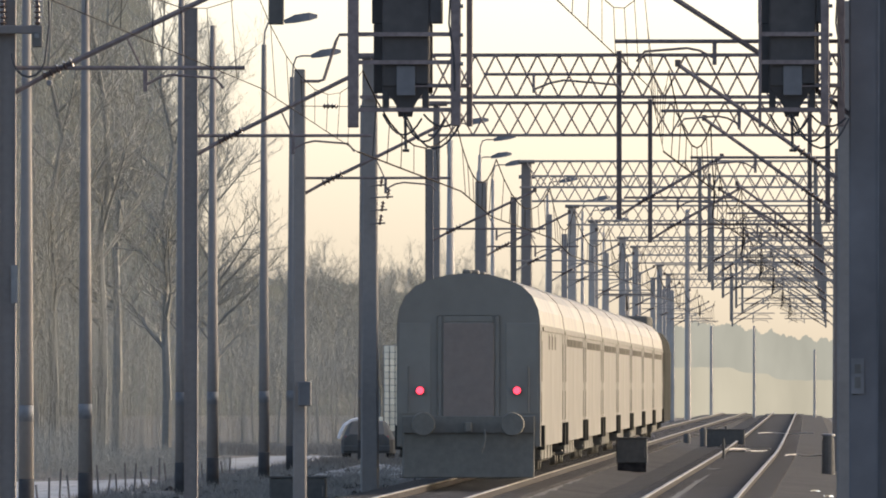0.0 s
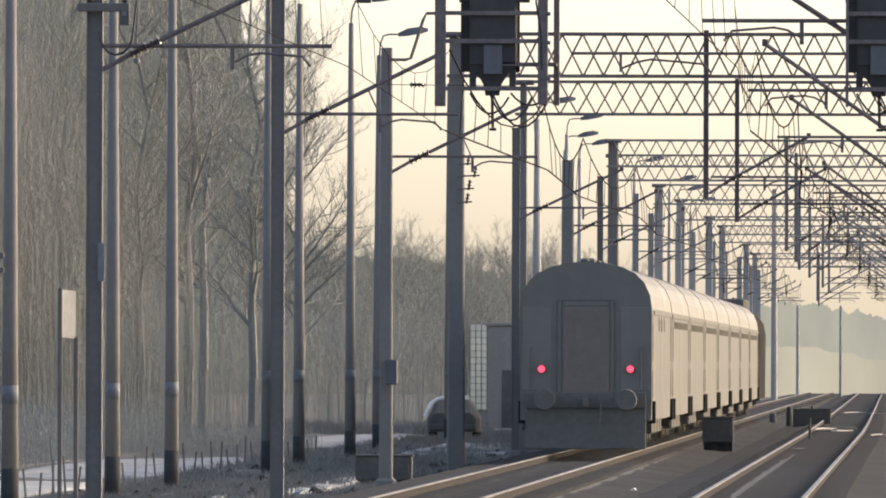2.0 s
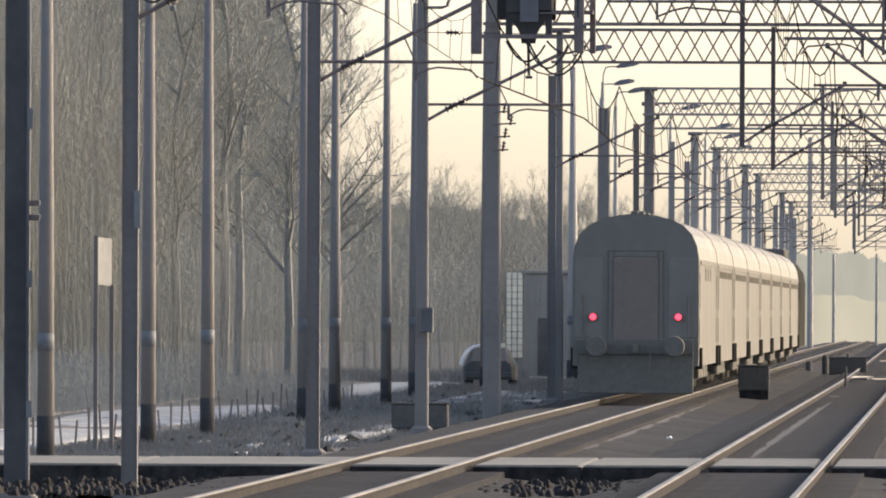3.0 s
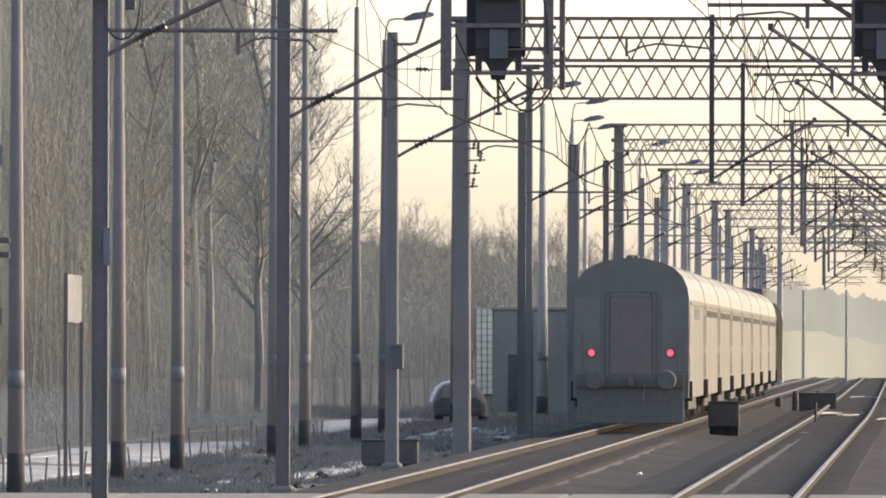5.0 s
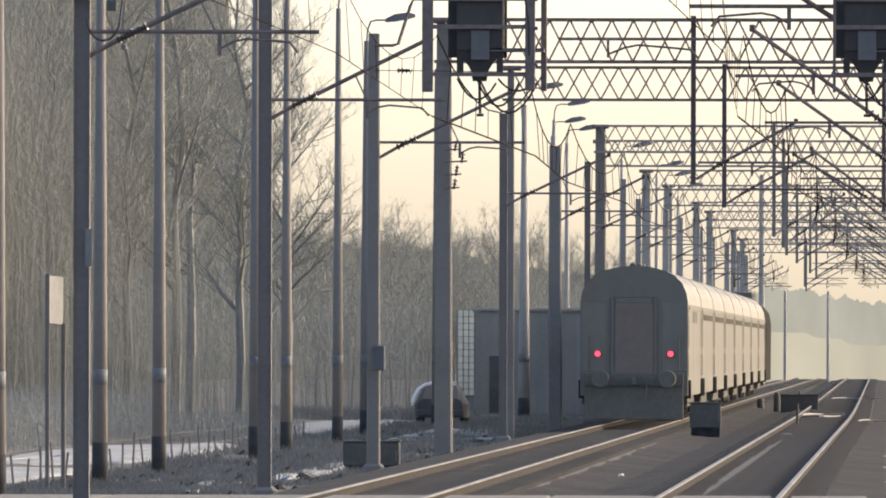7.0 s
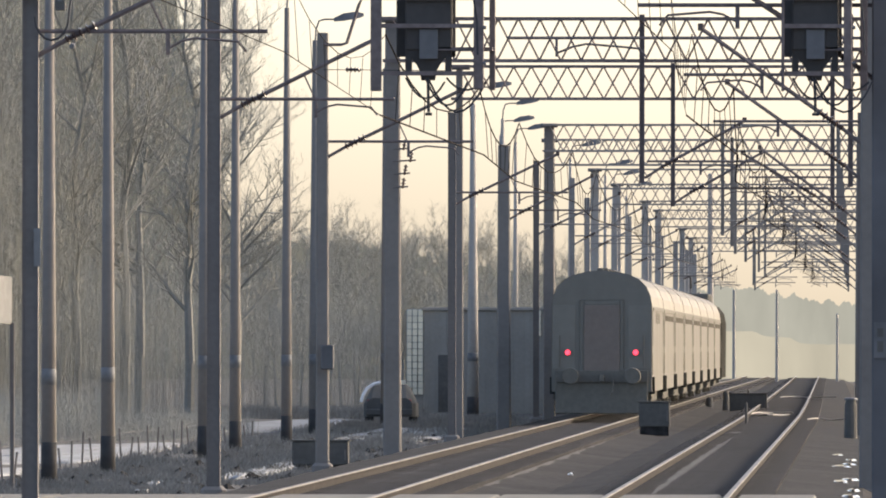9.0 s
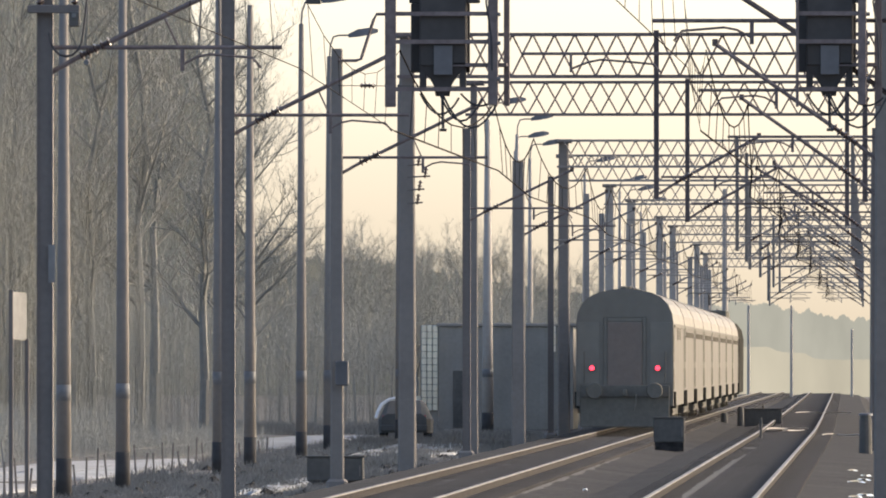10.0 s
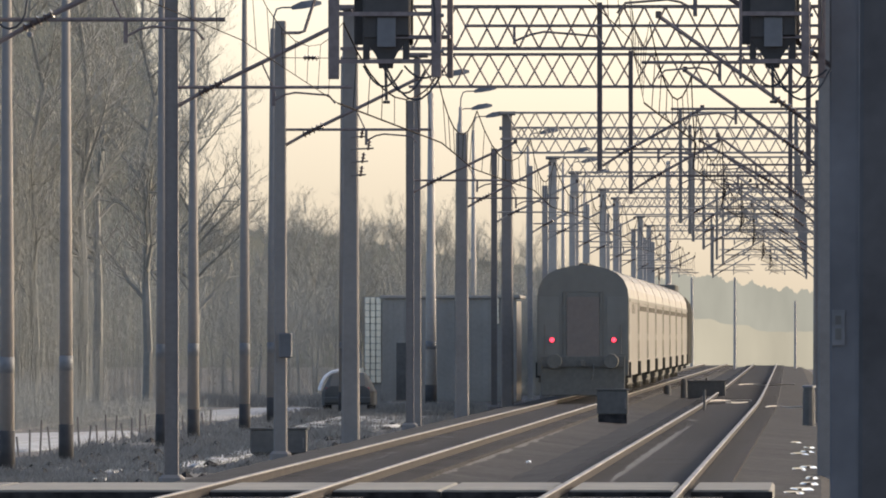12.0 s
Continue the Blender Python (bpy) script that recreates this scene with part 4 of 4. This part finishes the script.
def parked_car(x, y):
    t = thing("parked_car", "dark parked car with a highlight rim on the roof edge", "car", at=(x, y, -0.5))
    ring = lambda y0, w, z1, wr: [(-w, y0, 0.25), (w, y0, 0.25), (w, y0, 0.75), (wr, y0, z1 - 0.12), (wr * 0.8, y0, z1), (-wr * 0.8, y0, z1), (-wr, y0, z1 - 0.12), (-w, y0, 0.75)]
    part("body", Mesh().loft([ring(0, .74, .95, .7), ring(0.25, .84, 1.1, .7), ring(0.8, .86, 1.42, .62), ring(2.4, .86, 1.45, .62), ring(3.2, .86, 1.0, .72), ring(4.1, .8, .85, .7)]), CARPAINT, t)
    part("rear_window", Mesh().add([(-.55, .28, 1.02), (.55, .28, 1.02), (.5, .72, 1.36), (-.5, .72, 1.36)], [(0, 1, 2, 3)]), GLASS, t)
    # Near-white rod stands in for the highlight along the roof edge.
    part("roof_highlight", Mesh().path([(-0.93, 0.35, 0.8), (-0.86, 0.4, 1.05), (-0.74, 0.5, 1.3), (-0.54, 0.6, 1.46), (-0.3, 0.7, 1.53)], 0.055, 6), RIMWHITE, t, "near-white rod for the roof edge's highlight")
    for sx, yy in itertools.product((-0.72, 0.72), (0.75, 3.2)):
        part("wheel", Mesh().turned((sx - 0.1, yy, 0.31), (sx + 0.1, yy, 0.31), [(0, .27), (.15, .31), (.85, .31), (1, .27)], 16), TYRE, t)
    for sx in (-0.6, 0.6):
        part("rear_light", Mesh().box(sx - 0.12, sx + 0.12, 0.02, 0.12, 0.78, 0.9, 0.02), LENS, t)
    part("bumper", Mesh().box(-0.78, 0.78, -0.06, 0.1, 0.3, 0.55, 0.04), CARPAINT, t)
    t.scale = (0.95, 1, 0.84)


parked_car(-14.55, 472)


def shed():
    t = thing("trackside_shed", "grey weathered flat-roofed shed with a bright gridded strip", "shed", at=(-15.55, 545, -0.5))
    for i in range(24):
        part("board", Mesh().box(0.2 * i, 0.2 * i + 0.19, 0, 0.03, 0, 3.65 + 0.02 * (i % 3)), SHED, t)
    part("wall", Mesh().box(0, 4.8, 0.034, 9, 0, 3.6), SHED, t)
    part("roof", Mesh().box(-0.1, 4.95, -0.12, 9.2, 3.68, 3.8, 0.02), SHED, t)
    part("door", Mesh().box(0.5, 1.4, -0.03, -0.002, 0.05, 2.1, 0.01), DARKBOX, t)
    part("pillar", Mesh().box(-0.68, -0.02, 0.04, 0.3, 0, 3.75), SHED, t)
    # Gridded strips: their sunlit brightness is put into the near-white cream.
    block = Mesh().box(0, 0.17, 0, 0.1, 0, 0.22, 0.015).data("glass_block", CREAM)
    for i in range(3):
        for j in range(13):
            part("glass_block", block, CREAM, t, at=(-0.62 + 0.2 * i, -0.07, 0.68 + 0.235 * j))
    for j in range(4):
        part("glass_block", block, CREAM, t, at=(4.0, -0.11, 2.78 + 0.235 * j))
    for j in range(3):
        part("glass_block", block, CREAM, t, at=(-0.83, -0.03, 0.5 + 0.235 * j))


shed()

# puddles of melt water and pale grit along the tracks
WATER = material("melt water", (0.03, 0.03, 0.03), 0.04, vary=0.1, bump=0.05, grain=2, spec=0.7)
GRIT = material("pale sandy grit", (0.054, 0.049, 0.045), 0.95, vary=0.5, grain=4, stain=0.5, tint=(0.036, 0.032, 0.029), bump=0.4)


def streak(name, x0, x1, y0, y1, z, mat, label, category, seed):
    rows, n = [], max(24, int((y1 - y0) / 0.9))
    for j in range(n):
        y = y0 + (y1 - y0) * j / (n - 1)
        taper = math.sin(math.pi * (j + 0.3) / n) ** 0.4
        a, b = noise.noise((y * 0.12, seed, 0)), noise.noise((y * 0.15, seed, 7)) + 0.6 * noise.noise((y * 0.7, seed, 2))
        c, h = (x0 + x1) / 2 + 0.04 * (x1 - x0) * a, (x1 - x0) / 2 * taper * max(0.25, 0.8 + 0.9 * b)
        rows.append([(px, y, (bed_z(px) if z is None else z) + lift) for px, lift in ((c - h, -0.02), (c - h * 0.7, 0.012), (c, 0.014), (c + h * 0.7, 0.012), (c + h, -0.02))])
    m = Mesh().loft(rows, False)
    tagged(new(name, m.data(name, mat)), label, category, kind="structure")


for k, (x0, x1, y0, y1) in enumerate(((-2.95, -2.62, 205, 330), (-1.5, -1.2, 215, 310), (-7.25, -6.85, 200, 372), (-5.85, -5.4, 205, 340), (-3.2, -2.0, 352, 358), (-3.2, -2.3, 448, 462))):
    streak("grit_streak", x0, x1, y0, y1, None, GRIT, "pale sandy grit strewn along the ballast", "grit", k)
for k, (x0, x1, y0, y1) in enumerate(((-0.6, -0.05, 200, 202), (-0.45, 0.0, 205, 207), (-0.3, 0.05, 213, 215), (-0.5, -0.1, 235, 238), (-0.3, 0.0, 240, 242), (-0.6, -0.05, 266, 269), (-0.35, 0.0, 272, 274), (-0.3, -0.02, 282, 284), (-0.55, -0.3, 294, 297), (-0.2, 0.02, 222, 224))):
    streak("puddle", x0, x1, y0, y1, -0.222, WATER, "glinting puddle of melt water beside the track", "puddle", 40 + k)

# ---- trees ----
def bare_tree(seed, height, spread, limbs=26, levels=3, label="tall bare winter tree with fine upright twigs"):
    rnd = random.Random(seed)
    t = thing("bare_tree", label, "tree", "trees beside the line")
    trunk, crown = Mesh(), Mesh()
    pts = [Vector((0, 0, 0))]
    for i in range(1, 9):
        pts.append(Vector((rnd.uniform(-0.12, 0.12) * i * 0.4, rnd.uniform(-0.12, 0.12) * i * 0.4, height * 0.9 * i / 8)))
    r0 = height * 0.0095
    for i in range(8):
        trunk.bar(pts[i], pts[i + 1], r0 * (1 - i / 8.6), r0 * (1 - (i + 1) / 8.6), 7)

    def grow(p, d, length, r, level):
        q = p
        for k in range(3):
            d = (d + Vector((rnd.gauss(0, 0.12), rnd.gauss(0, 0.12), 0.09 + rnd.gauss(0, 0.06)))).normalized()
            e = q + d * length / 3
            if level < 2:
                (trunk if level == 0 else crown).bar(q, e, r * (1 - k * 0.25), r * (0.75 - k * 0.25) + 0.002, 4, level < 1)
            else:
                crown.blade(q, e, r * (1 - k * 0.25), r * (0.75 - k * 0.25) + 0.004, rnd.uniform(0, 3.14))
            if level < levels:
                for _ in range(2 if level else 3):
                    side = Vector((rnd.gauss(0, 1), rnd.gauss(0, 1), rnd.gauss(0.25, 0.5))).normalized()
                    grow(q.lerp(e, rnd.random()), (d * 0.8 + side * 0.75).normalized(), length * rnd.uniform(0.38, 0.62), r * 0.4, level + 1)
            q = e

    for i in range(limbs):
        f = 0.22 + 0.76 * (i + rnd.random()) / limbs
        at = f * 8 * 0.995
        k = min(7, int(at))
        base = pts[k].lerp(pts[k + 1], at - k)
        a = rnd.uniform(0, 6.28)
        up = rnd.uniform(0.35, 0.9) + 0.5 * f
        d = Vector((math.cos(a), math.sin(a), up)).normalized()
        grow(base, d, spread * (1.15 - 0.65 * f) * rnd.uniform(0.7, 1.2), r0 * 0.5 * (1.15 - f), 0)
    part("trunk", trunk, BARK, t)
    tagged(part("crown", crown, TWIG, t), "fine bare twigs", kind="stuff")
    return t


def thicket(x0, x1, y0, y1, height, count, seed, label, thin=False):
    """A dense belt of upright winter stems with thin side twigs."""
    rnd = random.Random(seed)
    m = Mesh()
    for _ in range(count):
        x, y = rnd.uniform(x0, x1), rnd.uniform(y0, y1)
        if thin:  # fewer and fewer towards x1
            x = x0 + (x1 - x0) * (1 - math.sqrt(1 - rnd.random()))
        h = height(x) * (0.45 + 0.55 * rnd.random() ** 0.6) * (1 + 0.22 * noise.noise((x * 0.5, y * 0.1, seed)))
        lean = Vector((rnd.gauss(0, 0.06), rnd.gauss(0, 0.06), 1))
        a = Vector((x, y, -0.6))
        b = a + lean * h * 0.55
        c = b + (lean + Vector((rnd.gauss(0, 0.15), rnd.gauss(0, 0.15), 0))) * h * 0.45
        r = 0.0025 + 0.0003 * h
        m.blade(a, b, r * 0.7, r * 0.5, rnd.uniform(0, 3.14))
        m.blade(b, c, r * 0.5, 0.002, rnd.uniform(0, 3.14))
        for _ in range(12):
            q = a.lerp(b, rnd.uniform(0.3, 1)) if rnd.random() < 0.5 else b.lerp(c, rnd.random() * 0.8)
            d = Vector((rnd.gauss(0, 0.7), rnd.gauss(0, 0.7), rnd.uniform(-0.1, 1.0)))
            m.blade(q, q + d * h * rnd.uniform(0.06, 0.16), r * 0.6, 0.002, rnd.uniform(0, 3.14))
    tagged(new("thicket", m.data("thicket", TWIG)), label, "thicket", kind="stuff")


thicket(-36.0, -16.7, 524, 556, lambda x: 4.9 + 2.4 * min(1, max(0, (-20 - x) / 5)), 5500, 5, "dense grey-brown winter thicket behind the snow")
thicket(-40.0, -18.8, 412, 436, lambda x: 12.0 + 4.5 * min(1, max(0, (-23.5 - x) / 4)) - 4.5 * min(1, max(0, (x + 23.0) / 2.2)), 14000, 6, "tall dense stand of young bare trees", True)
thicket(-24.5, -19.2, 300, 411, lambda x: 1.5, 8000, 12, "low grey undergrowth behind the snow")
thicket(-19.6, -16.2, 378, 412, lambda x: 0.9, 3000, 13, "low grey undergrowth beside the snow")
thicket(-17.5, -8.5, 600, 640, lambda x: 5.2, 7000, 9, "low grey winter thicket behind the shed")

FOREST = random.Random(11)
kinds = [bare_tree(s, h, w, n) for s, h, w, n in ((1, 17.0, 3.6, 24), (2, 14.0, 3.0, 22), (3, 19.0, 3.2, 26))]
low = [bare_tree(s, h, w, 20, label="low bare scrubby tree in the hazy distance") for s, h, w in ((7, 7.9, 2.3), (8, 7.2, 2.4))]
spots = [(-22.6, 440), (-21.6, 448), (-23.8, 452), (-20.4, 464), (-22.3, 472), (-19.9, 488), (-25.2, 446), (-27.0, 455), (-21.2, 500)]
first = {}
for i, (x, y) in enumerate(spots):
    src = kinds[(i * 2) % 3] if i else kinds[0]
    m = pose(x, y, -0.55, 0, 0, FOREST.uniform(0, 360))
    if src.name not in first:
        src.matrix_basis = m
        first[src.name] = True
    else:
        copy_thing(src, m)
lowspots = [(-25.2, 620), (-23.4, 612), (-21.8, 628), (-20.3, 615), (-19.0, 636), (-22.6, 640), (-17.6, 650), (-20.4, 600), (-16.4, 665), (-18.2, 606), (-14.9, 700), (-13.4, 720), (-24.4, 626), (-22.2, 606), (-21.0, 640), (-19.6, 622), (-17.0, 630), (-18.8, 648), (-16.0, 640), (-15.6, 690)]
for i, (x, y) in enumerate(lowspots):
    m = pose(x, y, -0.55, 0, 0, FOREST.uniform(0, 360))
    if i < 2:
        low[i].matrix_basis = m
    else:
        copy_thing(low[i % 2], m)

# far poles beyond the bend, in concrete paled to look misted
for k, (x, y, h, r) in enumerate(((-8.6, 880, 12.4, 0.19), (-7.9, 960, 6.0, 0.11), (-5.2, 960, 6.0, 0.1), (-1.4, 960, 4.5, 0.09), (-10.2, 930, 8.5, 0.15))):
    t = thing("telegraph_pole", "slender pole in concrete paled for haze", "pole", "far poles in the mist", at=(x, y, -0.55))
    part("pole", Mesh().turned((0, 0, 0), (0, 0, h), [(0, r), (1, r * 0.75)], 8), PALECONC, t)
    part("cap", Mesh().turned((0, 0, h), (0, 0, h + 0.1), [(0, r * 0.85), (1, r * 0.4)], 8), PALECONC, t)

# ---- hazy distance ----
def backdrop(name, y, x0, x1, base, top, mat, label, n=220):
    """A plain far sheet with an uneven crest. top(x): the crest's height."""
    m = Mesh()
    xs = np.linspace(x0, x1, n)
    m.add([(x, y, base) for x in xs] + [(x, y, top(x)) for x in xs], [(i, i + 1, n + i + 1, n + i) for i in range(n - 1)])
    tagged(new(name, m.data(name, mat)), label, "backdrop", kind="structure")


def wood_crest(x):
    k = min(1.0, max(0.0, (-46.8 - x) / 7.0)) ** 1.3
    far = 6.3 + 3.6 * min(1.0, max(0.0, (-17.5 - x) / 22.0))
    return far + k * 30 + 0.55 * noise.noise((x * 0.6, 3, 0)) + 0.6 * noise.noise((x * 2.2, 9, 0)) + 0.35 * noise.noise((x * 6.5, 9, 4)) + k * 5.0 * noise.noise((x * 0.7, 1, 1)) + k * 5.0 * noise.noise((x * 1.9, 1, 5)) + k * 4.0 * noise.noise((x * 5.1, 1, 8)) + k * 4.0 * noise.noise((x * 13.0, 1, 8))


# Haze is painted as emission on these flat sheets.
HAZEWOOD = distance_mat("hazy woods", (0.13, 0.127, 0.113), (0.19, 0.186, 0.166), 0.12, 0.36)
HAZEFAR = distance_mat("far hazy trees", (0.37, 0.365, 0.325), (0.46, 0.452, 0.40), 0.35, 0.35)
PALEBAND = distance_mat("glowing pale band", (0.50, 0.465, 0.385), (0.68, 0.625, 0.51), 0.2, 0.31)
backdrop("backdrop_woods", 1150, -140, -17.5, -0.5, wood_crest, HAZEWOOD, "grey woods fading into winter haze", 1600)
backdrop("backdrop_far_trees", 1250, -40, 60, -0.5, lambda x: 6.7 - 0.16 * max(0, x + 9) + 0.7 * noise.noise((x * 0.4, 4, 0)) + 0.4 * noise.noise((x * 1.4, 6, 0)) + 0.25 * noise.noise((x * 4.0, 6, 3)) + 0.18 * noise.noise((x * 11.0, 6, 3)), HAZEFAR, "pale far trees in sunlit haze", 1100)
# Stepped pale band at the horizon; its sunlit brightness is painted as emission.
backdrop("backdrop_mist", 1075, -14, 60, -0.5, lambda x: 3.05 - 0.42 / (1 + math.exp(-(x + 6.9) * 5)) - 0.48 / (1 + math.exp(-(x + 4.5) * 5)) + 0.08 * noise.noise((x * 1.2, 2, 0)) + 0.06 * noise.noise((x * 4, 5, 0)), PALEBAND, "low pale far band with a stepped top, glowing as if sunlit")



def motions():
    """The train draws away along the left track."""
    way = [(0.0, 280.8), (1.0, 293.8), (2.5, 313.2), (5.0, 346.9), (7.5, 380.8), (10.0, 414.8), (12.0, 440.9)]
    for ob, ahead in TRAIN:
        ob.scale = (TRAIN_SIZE, TRAIN_SIZE, TRAIN_SIZE)
        walk(ob, [(t, pose(TRACK_X[0], y + ahead * TRAIN_SIZE, 0.12)) for t, y in way])


motions()
